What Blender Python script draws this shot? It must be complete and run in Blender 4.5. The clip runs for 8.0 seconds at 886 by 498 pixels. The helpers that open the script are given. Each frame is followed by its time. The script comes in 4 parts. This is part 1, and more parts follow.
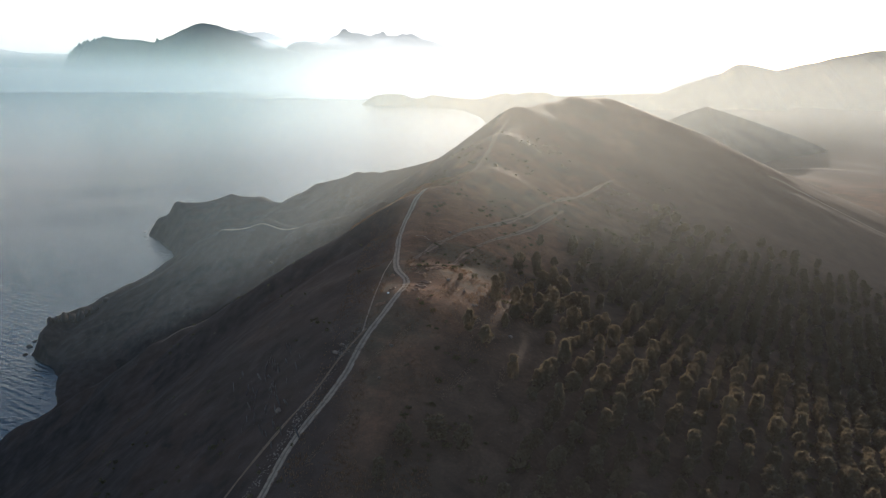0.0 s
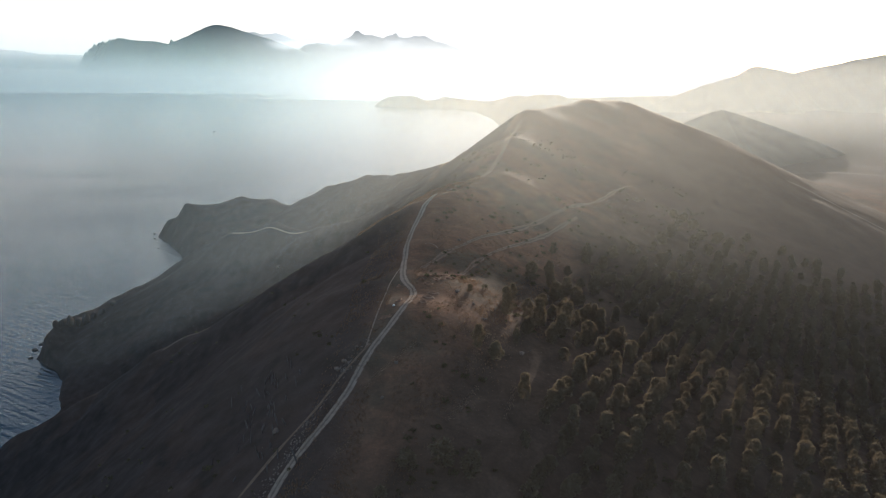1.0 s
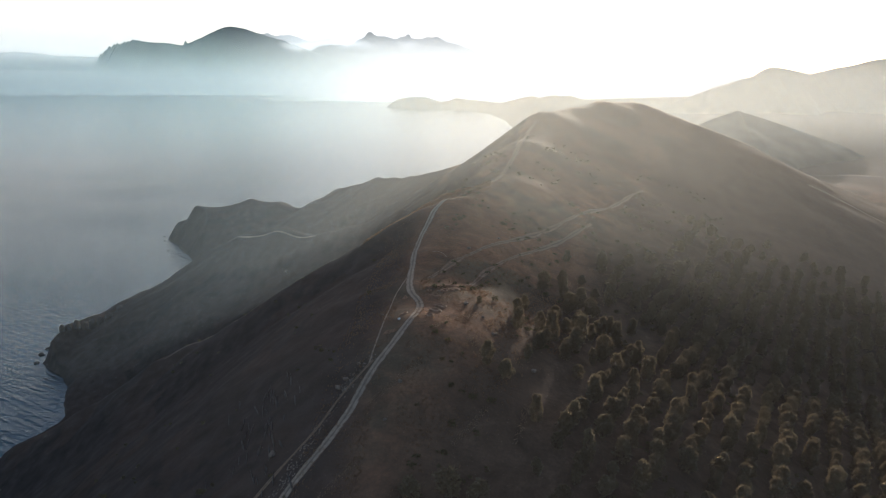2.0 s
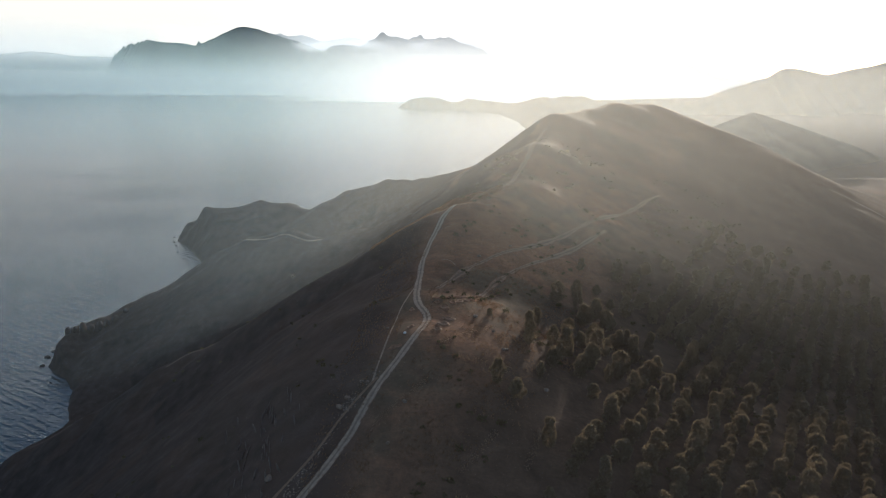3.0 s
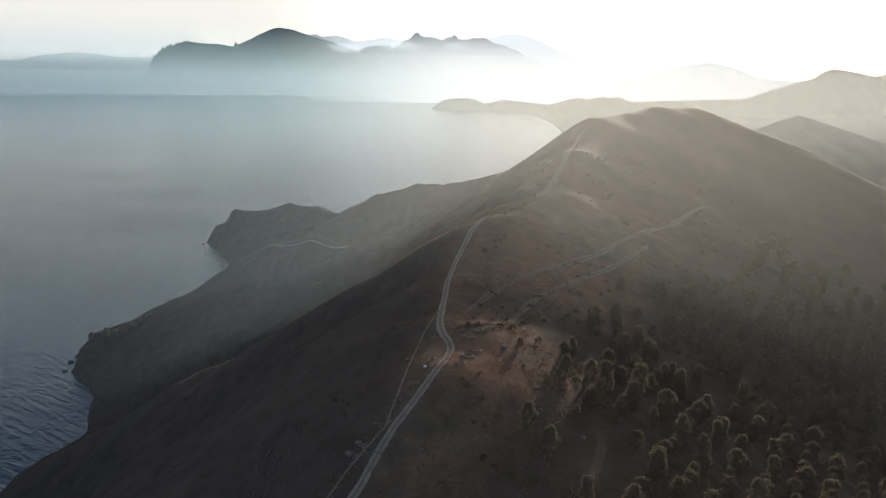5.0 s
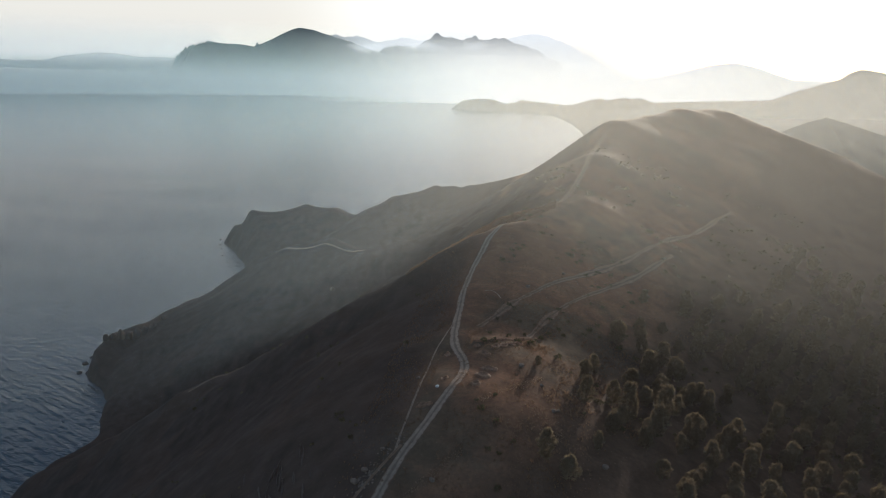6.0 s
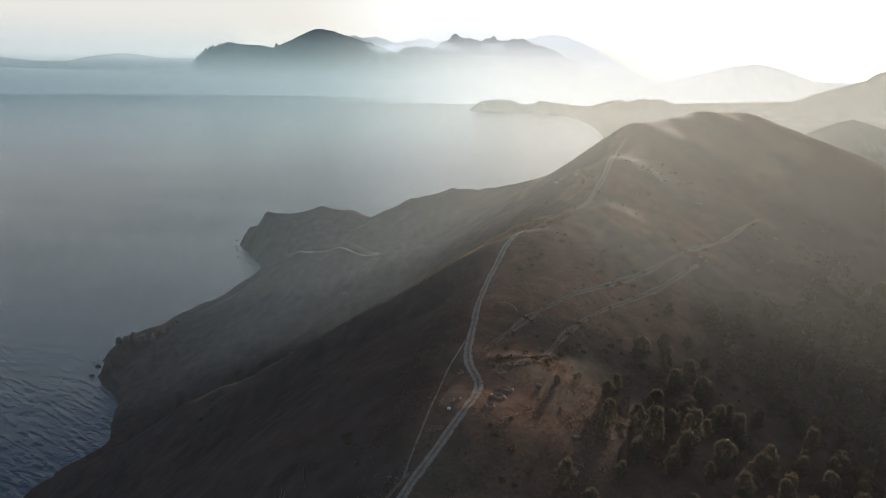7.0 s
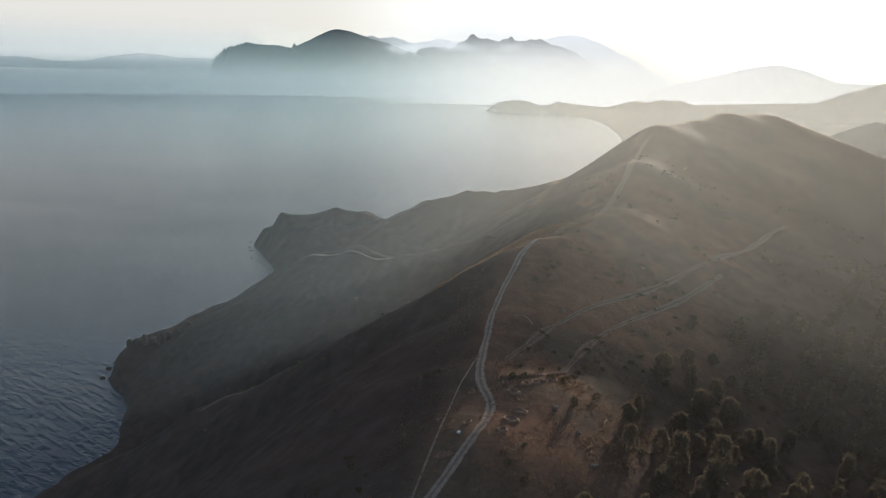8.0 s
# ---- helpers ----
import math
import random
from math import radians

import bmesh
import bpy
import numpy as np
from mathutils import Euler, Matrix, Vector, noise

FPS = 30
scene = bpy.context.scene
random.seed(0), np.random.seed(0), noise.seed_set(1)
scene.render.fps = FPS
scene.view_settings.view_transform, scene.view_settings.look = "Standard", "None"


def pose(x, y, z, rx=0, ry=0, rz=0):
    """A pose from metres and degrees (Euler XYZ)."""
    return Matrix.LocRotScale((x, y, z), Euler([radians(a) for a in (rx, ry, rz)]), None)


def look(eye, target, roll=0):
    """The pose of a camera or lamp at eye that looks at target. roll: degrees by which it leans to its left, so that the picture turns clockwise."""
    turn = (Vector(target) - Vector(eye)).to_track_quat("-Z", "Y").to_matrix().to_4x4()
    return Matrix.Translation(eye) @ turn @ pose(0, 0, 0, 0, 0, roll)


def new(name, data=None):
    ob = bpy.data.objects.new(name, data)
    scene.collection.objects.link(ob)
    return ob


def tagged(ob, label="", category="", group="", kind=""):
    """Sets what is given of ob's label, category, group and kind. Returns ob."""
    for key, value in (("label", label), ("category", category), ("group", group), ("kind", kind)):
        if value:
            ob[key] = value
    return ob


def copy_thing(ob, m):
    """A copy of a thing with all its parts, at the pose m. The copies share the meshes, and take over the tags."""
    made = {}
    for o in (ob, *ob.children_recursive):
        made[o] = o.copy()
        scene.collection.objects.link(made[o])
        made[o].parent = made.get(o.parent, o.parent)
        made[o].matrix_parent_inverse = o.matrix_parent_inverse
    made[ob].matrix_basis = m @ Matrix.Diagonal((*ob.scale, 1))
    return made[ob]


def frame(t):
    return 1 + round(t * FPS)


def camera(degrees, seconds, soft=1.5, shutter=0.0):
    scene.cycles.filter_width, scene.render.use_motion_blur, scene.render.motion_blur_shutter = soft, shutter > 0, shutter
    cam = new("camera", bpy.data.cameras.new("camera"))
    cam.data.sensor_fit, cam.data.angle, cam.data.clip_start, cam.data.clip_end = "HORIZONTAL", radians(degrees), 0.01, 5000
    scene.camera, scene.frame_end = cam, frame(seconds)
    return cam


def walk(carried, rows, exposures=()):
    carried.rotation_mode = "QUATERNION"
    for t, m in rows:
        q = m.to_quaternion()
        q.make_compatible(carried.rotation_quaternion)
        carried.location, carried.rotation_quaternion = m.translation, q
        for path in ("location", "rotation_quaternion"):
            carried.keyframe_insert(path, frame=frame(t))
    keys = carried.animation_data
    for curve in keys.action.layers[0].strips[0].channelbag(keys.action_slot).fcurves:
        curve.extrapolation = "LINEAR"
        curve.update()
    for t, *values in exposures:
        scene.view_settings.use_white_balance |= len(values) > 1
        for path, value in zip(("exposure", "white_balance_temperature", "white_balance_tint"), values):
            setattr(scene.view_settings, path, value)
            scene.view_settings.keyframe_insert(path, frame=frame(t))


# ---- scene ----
cam = camera(66.4, 8.0, soft=1.0)
PATH = [
    (0, (1.532, 0.199, 212.533), (1.508, 2.128, 212.005), 1.1),
    (0.5, (1.864, 5.397, 212.498), (1.823, 7.326, 211.972), 1.1),
    (1, (2.195, 10.537, 212.454), (2.137, 12.467, 211.93), 1.2),
    (2.5, (3.231, 25.858, 212.666), (3.12, 27.786, 212.145), 1.1),
    (3, (3.217, 30.74, 212.809), (3.09, 32.667, 212.288), 1.2),
    (3.5, (3.297, 35.457, 213.016), (3.151, 37.383, 212.495), 1.2),
    (4, (3.313, 40.316, 213.221), (3.146, 42.24, 212.7), 1.2),
    (4.5, (3.289, 45.376, 213.452), (3.096, 47.298, 212.931), 1.2),
    (6, (3.012, 60.102, 214.17), (2.737, 62.013, 213.648), 1.3),
    (6.5, (2.759, 65.0, 214.257), (2.459, 66.907, 213.736), 1.3),
    (7, (2.388, 69.93, 214.405), (2.063, 71.833, 213.884), 1.3),
    (7.5, (2.098, 74.862, 214.382), (1.747, 76.761, 213.861), 1.4),
    (8, (1.753, 79.516, 214.502), (1.382, 81.411, 213.981), 1.4),
]
scene.cycles.transparent_max_bounces = 24
walk(cam, [(t, look(eye, target, roll)) for t, eye, target, roll in PATH], exposures=[(0.0, 1.75, 5820, 10), (4.0, 1.45, 5820, 10), (8.0, 1.2, 5820, 10)])

# ---- light ----
SUN_AZ, SUN_EL = 14.5, 6.8                      # degrees right of +y, and up
world = bpy.data.worlds.new("world")
scene.world = world
world.use_nodes = True
wn = world.node_tree.nodes
sky = wn.new("ShaderNodeTexSky")
sky.sky_type, sky.sun_disc = "NISHITA", False
sky.sun_elevation, sky.sun_rotation = radians(SUN_EL), radians(SUN_AZ)
sky.air_density, sky.dust_density, sky.ozone_density, sky.altitude = 0.7, 2.2, 1.0, 200
wn["Background"].inputs["Strength"].default_value = 0.11
world.node_tree.links.new(sky.outputs[0], wn["Background"].inputs["Color"])
lamp = bpy.data.lights.new("sun", "SUN")
lamp.energy, lamp.angle, lamp.color = 2.8, radians(0.6), (1.0, 0.83, 0.64)
sun = new("sun", lamp)
sun.matrix_world = look((math.sin(radians(SUN_AZ)) * 900, math.cos(radians(SUN_AZ)) * 900, math.tan(radians(SUN_EL)) * 900), (0, 0, 0))


# ---- materials ----
class Mat:
    """A small node builder."""

    def __init__(self, name):
        self.m = bpy.data.materials.new(name)
        self.m.use_nodes = True
        self.t = self.m.node_tree
        self.t.nodes.clear()
        self.out = self.n("ShaderNodeOutputMaterial")

    def n(self, kind, **values):
        node = self.t.nodes.new(kind)
        for k, v in values.items():
            node.inputs[k.replace("_", " ")].default_value = v
        return node

    def l(self, a, b):
        self.t.links.new(a, b)

    def place(self):
        return self.n("ShaderNodeNewGeometry").outputs["Position"]

    def noise(self, scale, detail=4.0, rough=0.55, stretch=None, warp=0.0):
        node = self.n("ShaderNodeTexNoise", Scale=scale, Detail=detail, Roughness=rough, Distortion=warp)
        if stretch:
            mp = self.n("ShaderNodeMapping")
            mp.inputs["Scale"].default_value = stretch
            self.l(self.place(), mp.inputs[0])
            self.l(mp.outputs[0], node.inputs["Vector"])
        else:
            self.l(self.place(), node.inputs["Vector"])
        return node.outputs[0]

    def ramp(self, fac, *stops):
        r = self.n("ShaderNodeValToRGB")
        e = r.color_ramp.elements
        while len(e) < len(stops):
            e.new(0.5)
        for el, (pos, col) in zip(e, stops):
            el.position = pos
            el.color = (*col, 1) if len(col) == 3 else col
        self.l(fac, r.inputs[0])
        return r.outputs[0]

    def step(self, value, a, b, lo=0.0, hi=1.0):
        r = self.n("ShaderNodeMapRange")
        r.interpolation_type = "SMOOTHSTEP"
        for i, v in enumerate((a, b, lo, hi)):
            r.inputs[i + 1].default_value = v
        self.l(value, r.inputs[0])
        return r.outputs[0]

    def math(self, op, a, b):
        node = self.n("ShaderNodeMath")
        node.operation = op
        for i, v in enumerate((a, b)):
            if isinstance(v, (int, float)):
                node.inputs[i].default_value = v
            else:
                self.l(v, node.inputs[i])
        return node.outputs[0]

    def mix(self, fac, a, b, mode="MIX"):
        node = self.n("ShaderNodeMix")
        node.data_type, node.blend_type = "RGBA", mode
        for i, v in ((0, fac), (6, a), (7, b)):
            if isinstance(v, (int, float)):
                node.inputs[i].default_value = v
            elif isinstance(v, tuple):
                node.inputs[i].default_value = (*v, 1)
            else:
                self.l(v, node.inputs[i])
        return node.outputs[2]

    def bump(self, height, strength, distance):
        node = self.n("ShaderNodeBump", Strength=strength, Distance=distance)
        self.l(height, node.inputs["Height"])
        return node.outputs[0]

    def surface(self, colour, rough=0.9, normal=None, sheen=0.0, tint=(1, 1, 1), spec=0.3, metal=0.0):
        b = self.n("ShaderNodeBsdfPrincipled")
        if isinstance(colour, tuple):
            b.inputs["Base Color"].default_value = (*colour, 1)
        else:
            self.l(colour, b.inputs["Base Color"])
        if isinstance(rough, (int, float)):
            b.inputs["Roughness"].default_value = rough
        else:
            self.l(rough, b.inputs["Roughness"])
        b.inputs["Specular IOR Level"].default_value = spec
        b.inputs["Metallic"].default_value = metal
        b.inputs["Sheen Weight"].default_value = sheen
        b.inputs["Sheen Roughness"].default_value = 0.4
        b.inputs["Sheen Tint"].default_value = (*tint, 1)
        if normal is not None:
            self.l(normal, b.inputs["Normal"])
        self.l(b.outputs[0], self.out.inputs[0])
        return self.m


def ground_material():
    m = Mat("dry_grass_hillside")
    big = m.noise(0.018, 5, 0.6)
    mid = m.noise(0.11, 5, 0.62, warp=0.6)
    fine = m.noise(1.1, 4, 0.7)
    grass = m.ramp(mid, (0.28, (0.095, 0.05, 0.029)), (0.5, (0.148, 0.074, 0.04)), (0.72, (0.21, 0.105, 0.056)))
    green = m.ramp(mid, (0.3, (0.052, 0.039, 0.024)), (0.7, (0.115, 0.082, 0.05)))
    col = m.mix(m.step(big, 0.46, 0.62), grass, green)
    # scrub covers the landward slope, its colour darkened for shade among the pines
    xyz = m.n("ShaderNodeSeparateXYZ")
    m.l(m.place(), xyz.inputs[0])
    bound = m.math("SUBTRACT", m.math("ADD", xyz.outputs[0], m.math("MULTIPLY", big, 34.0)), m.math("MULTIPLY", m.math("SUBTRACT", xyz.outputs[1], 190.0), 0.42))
    scrub_and_shade = m.math("MULTIPLY", m.step(bound, 8.0, 32.0), m.step(xyz.outputs[1], 900.0, 700.0))
    col = m.mix(m.math("MULTIPLY", scrub_and_shade, 0.9), col, m.ramp(mid, (0.3, (0.026, 0.018, 0.013)), (0.7, (0.075, 0.05, 0.032))))
    # the upper hill is mixed towards one even colour
    col = m.mix(m.step(xyz.outputs[1], 320.0, 440.0, 0.0, 0.6), col, (0.115, 0.068, 0.045))
    col = m.mix(m.step(fine, 0.3, 0.75, 0.0, 0.75), col, m.mix(0.5, col, (0.02, 0.016, 0.012)))
    # bare clay and rock on the steep ground, darkened with the seaward shade
    nz = m.n("ShaderNodeSeparateXYZ")
    geo = m.n("ShaderNodeNewGeometry")
    m.l(geo.outputs["Normal"], nz.inputs[0])
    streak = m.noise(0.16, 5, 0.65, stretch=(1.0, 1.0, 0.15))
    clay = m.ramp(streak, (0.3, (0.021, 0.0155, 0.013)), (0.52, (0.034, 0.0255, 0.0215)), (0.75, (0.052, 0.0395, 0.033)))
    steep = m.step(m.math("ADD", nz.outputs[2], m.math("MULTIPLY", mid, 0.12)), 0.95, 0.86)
    # shade over the whole seaward side, painted on as the near-black clay
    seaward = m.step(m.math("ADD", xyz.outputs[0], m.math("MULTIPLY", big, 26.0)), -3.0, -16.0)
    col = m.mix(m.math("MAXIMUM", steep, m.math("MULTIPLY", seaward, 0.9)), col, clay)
    # the far hills are mixed to nearly one even colour
    col = m.mix(m.step(xyz.outputs[1], 850.0, 1250.0, 0.0, 0.85), col, (0.085, 0.07, 0.055))
    rel = m.math("ADD", m.math("MULTIPLY", fine, 0.5), m.math("MULTIPLY", mid, 0.6))
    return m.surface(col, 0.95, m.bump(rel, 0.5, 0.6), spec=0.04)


def water_material():
    m = Mat("sea_water")

    def waves(scale, detail, stretch, turn):
        node = m.n("ShaderNodeTexNoise", Scale=scale, Detail=detail, Roughness=0.55, Distortion=0.25)
        mp = m.n("ShaderNodeMapping")
        mp.vector_type = "TEXTURE"
        mp.inputs["Rotation"].default_value = (0, 0, radians(turn))
        mp.inputs["Scale"].default_value = stretch
        m.l(m.place(), mp.inputs[0])
        m.l(mp.outputs[0], node.inputs["Vector"])
        return node.outputs[0]

    crest = m.n("ShaderNodeTexWave", Scale=0.065, Distortion=2.0, Detail=2.0)
    crest.inputs["Detail Scale"].default_value = 0.6
    mp = m.n("ShaderNodeMapping")
    mp.vector_type = "TEXTURE"
    mp.inputs["Rotation"].default_value = (0, 0, radians(62))
    m.l(m.place(), mp.inputs[0])
    m.l(mp.outputs[0], crest.inputs["Vector"])
    swell, ripple = waves(0.22, 1.5, (3.6, 1.0, 1), -26), waves(0.7, 3.0, (2.6, 1.0, 1), -20)
    gust = m.step(m.noise(0.006, 3, 0.5, stretch=(0.5, 1.5, 1)), 0.35, 0.65, 0.65, 1.0)
    h = m.math("ADD", m.math("MULTIPLY", crest.outputs[1], 0.08), m.math("ADD", m.math("MULTIPLY", swell, 0.6), m.math("MULTIPLY", ripple, 0.25)))
    h = m.math("MULTIPLY", h, gust)
    mat = m.surface((0.008, 0.026, 0.032), 0.15, m.bump(h, 1.0, 1.9), spec=0.5)
    for node in m.t.nodes:
        if node.type == "BSDF_PRINCIPLED":
            node.inputs["IOR"].default_value = 1.333
    return mat


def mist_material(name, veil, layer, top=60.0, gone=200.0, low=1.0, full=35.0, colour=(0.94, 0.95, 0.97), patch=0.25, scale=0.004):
    """Glowing sheet that imitates far bright fog: a thin veil at every height and a denser layer below. v of its uv is
    the height above the ground, u the thickness.
    """
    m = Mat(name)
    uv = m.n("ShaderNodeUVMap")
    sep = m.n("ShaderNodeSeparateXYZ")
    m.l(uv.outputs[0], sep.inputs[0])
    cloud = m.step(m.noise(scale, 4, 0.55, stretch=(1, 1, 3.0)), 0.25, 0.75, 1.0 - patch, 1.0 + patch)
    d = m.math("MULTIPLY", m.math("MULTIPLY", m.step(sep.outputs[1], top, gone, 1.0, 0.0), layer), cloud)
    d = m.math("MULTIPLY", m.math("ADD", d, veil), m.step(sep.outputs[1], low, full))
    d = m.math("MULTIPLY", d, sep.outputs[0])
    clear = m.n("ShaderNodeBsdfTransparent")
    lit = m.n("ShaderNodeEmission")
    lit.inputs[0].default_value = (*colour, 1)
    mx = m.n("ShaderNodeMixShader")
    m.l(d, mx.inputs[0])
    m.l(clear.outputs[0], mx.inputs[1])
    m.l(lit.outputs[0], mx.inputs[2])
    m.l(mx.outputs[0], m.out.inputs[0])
    return m.m


GROUND = ground_material()
WATER = water_material()

# ---- the lie of the land ----
EYE0 = np.array((2.0, 30.0, 213.0))


def fold(p):
    """Distance past 3.5 km drawn in towards the bay, so that the far shore and the horizon lie within 4.95 km."""
    p = np.asarray(p, float)
    d = p - EYE0
    r = np.maximum(np.linalg.norm(d[..., :2], axis=-1), 1.0)
    q = np.where(r > 3500, 3500 + 1450 * (1 - np.exp(-(r - 3500) / 1450)), r)
    return EYE0 + d * (q / r)[..., None]


def lattice(ix, iy, seed):
    v = np.sin(ix * 127.1 + iy * 311.7 + seed * 74.7) * 43758.5453
    return v - np.floor(v)


def value_noise(x, y, scale, seed=0):
    x, y = x / scale, y / scale
    i, j = np.floor(x), np.floor(y)
    u, v = x - i, y - j
    u, v = u * u * (3 - 2 * u), v * v * (3 - 2 * v)
    a = lattice(i, j, seed) * (1 - u) + lattice(i + 1, j, seed) * u
    b = lattice(i, j + 1, seed) * (1 - u) + lattice(i + 1, j + 1, seed) * u
    return (a * (1 - v) + b * v) * 2 - 1


def fractal(x, y, scale, octaves=4, seed=0, gain=0.5):
    total, amp = 0.0, 1.0
    for k in range(octaves):
        total = total + amp * value_noise(x, y, scale / 2 ** k, seed + k)
        amp *= gain
    return total


def crest_height(x, y, pts, left, right, rnd, best, k):
    """Adds a crest line of (x, y, z), with its fall to the left and right, to a smooth union of slopes."""
    for (ax, ay, az), (bx, by, bz) in zip(pts, pts[1:]):
        dx, dy = bx - ax, by - ay
        n = math.hypot(dx, dy)
        t = np.clip(((x - ax) * dx + (y - ay) * dy) / (n * n), 0, 1)
        ex, ey = x - ax - t * dx, y - ay - t * dy
        d = np.sqrt(ex * ex + ey * ey) + 1e-6
        s = (dx * ey - dy * ex) / n / d
        fall = right + (left - right) * (0.5 + 0.5 * np.clip(s * 1.3, -1, 1))
        h = az + t * (bz - az) - fall * (np.sqrt(d * d + rnd * rnd) - rnd)
        # smooth maximum
        e = np.clip(0.5 + 0.5 * (h - best) / k, 0, 1)
        best = best + e * (h - best) + k * e * (1 - e) * (np.abs(h - best) < k)
    return best


# crest lines: points (x, y, z), fall to the left, fall to the right, roundness
CRESTS = [
    ([(-75, -300, 40), (-52, 0, 80), (-36, 120, 114), (-26, 160, 131), (-19, 186, 139.6), (-16.5, 200, 142.4), (-16, 223, 143.4), (-15, 262, 145), (-9, 323, 153)], 0.74, 0.36, 14),
    ([(-9, 323, 153), (16, 362, 158.5), (34, 440, 168.5), (56, 540, 180)], 0.74, 0.44, 10),
    ([(56, 540, 180), (78, 585, 181.2), (108, 625, 185), (140, 655, 185)], 0.74, 0.4, 14),
    ([(-4, 327, 155.5), (-13, 321, 154.4), (-22, 314, 152), (-32, 306, 147.8), (-40, 300, 142), (-52, 298, 131)], 0.78, 0.8, 5),
    ([(8, 356, 157.2), (-4, 347, 155.4), (-14, 338, 153.6), (-23, 329, 150.6), (-31, 320, 146)], 0.6, 1.0, 4),
    ([(-9, 326, 153), (-30, 318, 143), (-48, 308, 135), (-60, 301.5, 129), (-66, 293, 125.5), (-75, 288, 119), (-85, 286, 111.5), (-103, 297, 96), (-114, 302, 90.5), (-123, 297, 89), (-139, 293, 82), (-173, 290, 60), (-200, 292, 40), (-238, 325, 8)], 0.9, 0.75, 4),
    ([(-50, 470, 118), (-96, 485, 96), (-116, 503, 88), (-144, 510, 92), (-181, 522, 83), (-236, 556, 37), (-272, 552, 24), (-288, 500, 21), (-304, 472, 21)], 0.65, 0.75, 5),
    ([(20, 650, 135), (-58, 700, 104), (-102, 720, 97), (-142, 742, 84), (-198, 785, 49), (-225, 790, 56), (-258, 792, 57), (-290, 790, 49), (-328, 787, 51),
      (-342, 793, 36), (-356, 801, 22), (-371, 813, 15)], 0.65, 0.7, 5),
    ([(205, 638, 151), (300, 595, 110), (400, 560, 75)], 0.5, 0.4, 14),
    ([(-500, 3590, 20), (-470, 3600, 49), (-365, 3600, 60), (-265, 3600, 54), (-205, 3600, 36), (-160, 3600, 42), (-119, 3600, 58), (-43, 3600, 49), (103, 3620, 44),
      (178, 3650, 62), (250, 3700, 68), (520, 4000, 74)], 0.35, 0.5, 8),
]
COAST = [(-235, -3000), (-225, -400), (-240, 100), (-243, 250), (-247, 327), (-251, 394), (-268, 420), (-297, 451), (-305, 458), (-309.5, 474),
         (-310, 513), (-300, 570), (-280, 620), (-290, 685), (-320, 745), (-372, 804), (-383, 824), (-352, 852), (-230, 880), (-120, 1000),
         (60, 1500), (140, 2000), (135, 2400), (113, 2816), (44, 3275), (-128, 3490), (-328, 3510), (-476, 3540), (-490, 3650), (-200, 3720), (100, 4200), (210, 4664),
         (420, 5800), (765, 8500), (1500, 30000), (30000, 30000), (30000, -3000)]


def inland(x, y):
    """Distance from the waterline, plus on land."""
    best = np.full(x.shape, 1e12)
    inside = np.zeros(x.shape, bool)
    for (ax, ay), (bx, by) in zip(COAST, COAST[1:] + COAST[:1]):
        dx, dy = bx - ax, by - ay
        t = np.clip(((x - ax) * dx + (y - ay) * dy) / (dx * dx + dy * dy), 0, 1)
        best = np.minimum(best, (x - ax - t * dx) ** 2 + (y - ay - t * dy) ** 2)
        if ay != by:
            inside ^= ((ay > y) != (by > y)) & (x < ax + (y - ay) / (by - ay) * dx)
    return np.sqrt(best) * np.where(inside, 1, -1)


def height(x, y):
    x, y = np.asarray(x, float), np.asarray(y, float)
    wx = x + 5 * fractal(x, y, 60, 3, 11)
    wy = y + 5 * fractal(x, y, 60, 3, 17)
    z = np.full(x.shape, -200.0)
    for pts, left, right, rnd in CRESTS:
        z = crest_height(wx, wy, pts, left, right, rnd, z, 4.0)
    # the plain inland
    d = inland(x + 4 * fractal(x, y, 25, 3, 31), y + 4 * fractal(x, y, 25, 3, 37))
    plain = 42 + 13 * fractal(x, y, 420, 3, 3) + np.clip((x - 600) / 30, 0, 50)
    plain = np.minimum(plain, np.maximum(d, 0) * np.where(y > 1200, 0.06, 0.09))
    e = np.clip(0.5 + 0.5 * (plain - z) / 12, 0, 1)
    z = z + e * (plain - z) + 12 * e * (1 - e) * (np.abs(plain - z) < 12)
    # the deep gully behind the near spur
    t = np.clip(((x + 40) * -160 + (y - 338) * 60) / (160 ** 2 + 60 ** 2), 0, 1)
    z = z - 17 * np.exp(-((x + 40 + 160 * t) ** 2 + (y - 338 - 60 * t) ** 2) / 24 ** 2) * np.clip((-34 - x) / 34, 0, 1)
    # gullies down the seaward side, and small lumps
    sea = np.clip((-25 - x) / 40, 0, 1) * np.clip((z - 3) / 25, 0, 1)
    z = z + sea * (np.where(y > 370, 2.2, 0.7) * (0.7 * fractal(x * 0.45, y - 0.4 * x, 40, 3, 5) - np.abs(fractal(x * 0.35, y - 0.3 * x, 26, 3, 6))))
    z = z + np.clip((z - 4) / 30, 0, 1) * (0.8 * fractal(x, y, 80, 2, 21) + 0.12 * fractal(x, y, 9, 2, 8))
    steep = np.where(y > 1200, 0.5, 1.5 + 0.8 * value_noise(x, y, 22, 9) + 3 * np.exp(-((x + 300) / 25) ** 2 - ((y - 470) / 30) ** 2))
    z = np.minimum(z, np.maximum(d, 0) * steep + 0.2 * d)
    return np.where(d < 0, np.maximum(d * 0.4, -60.0), z)


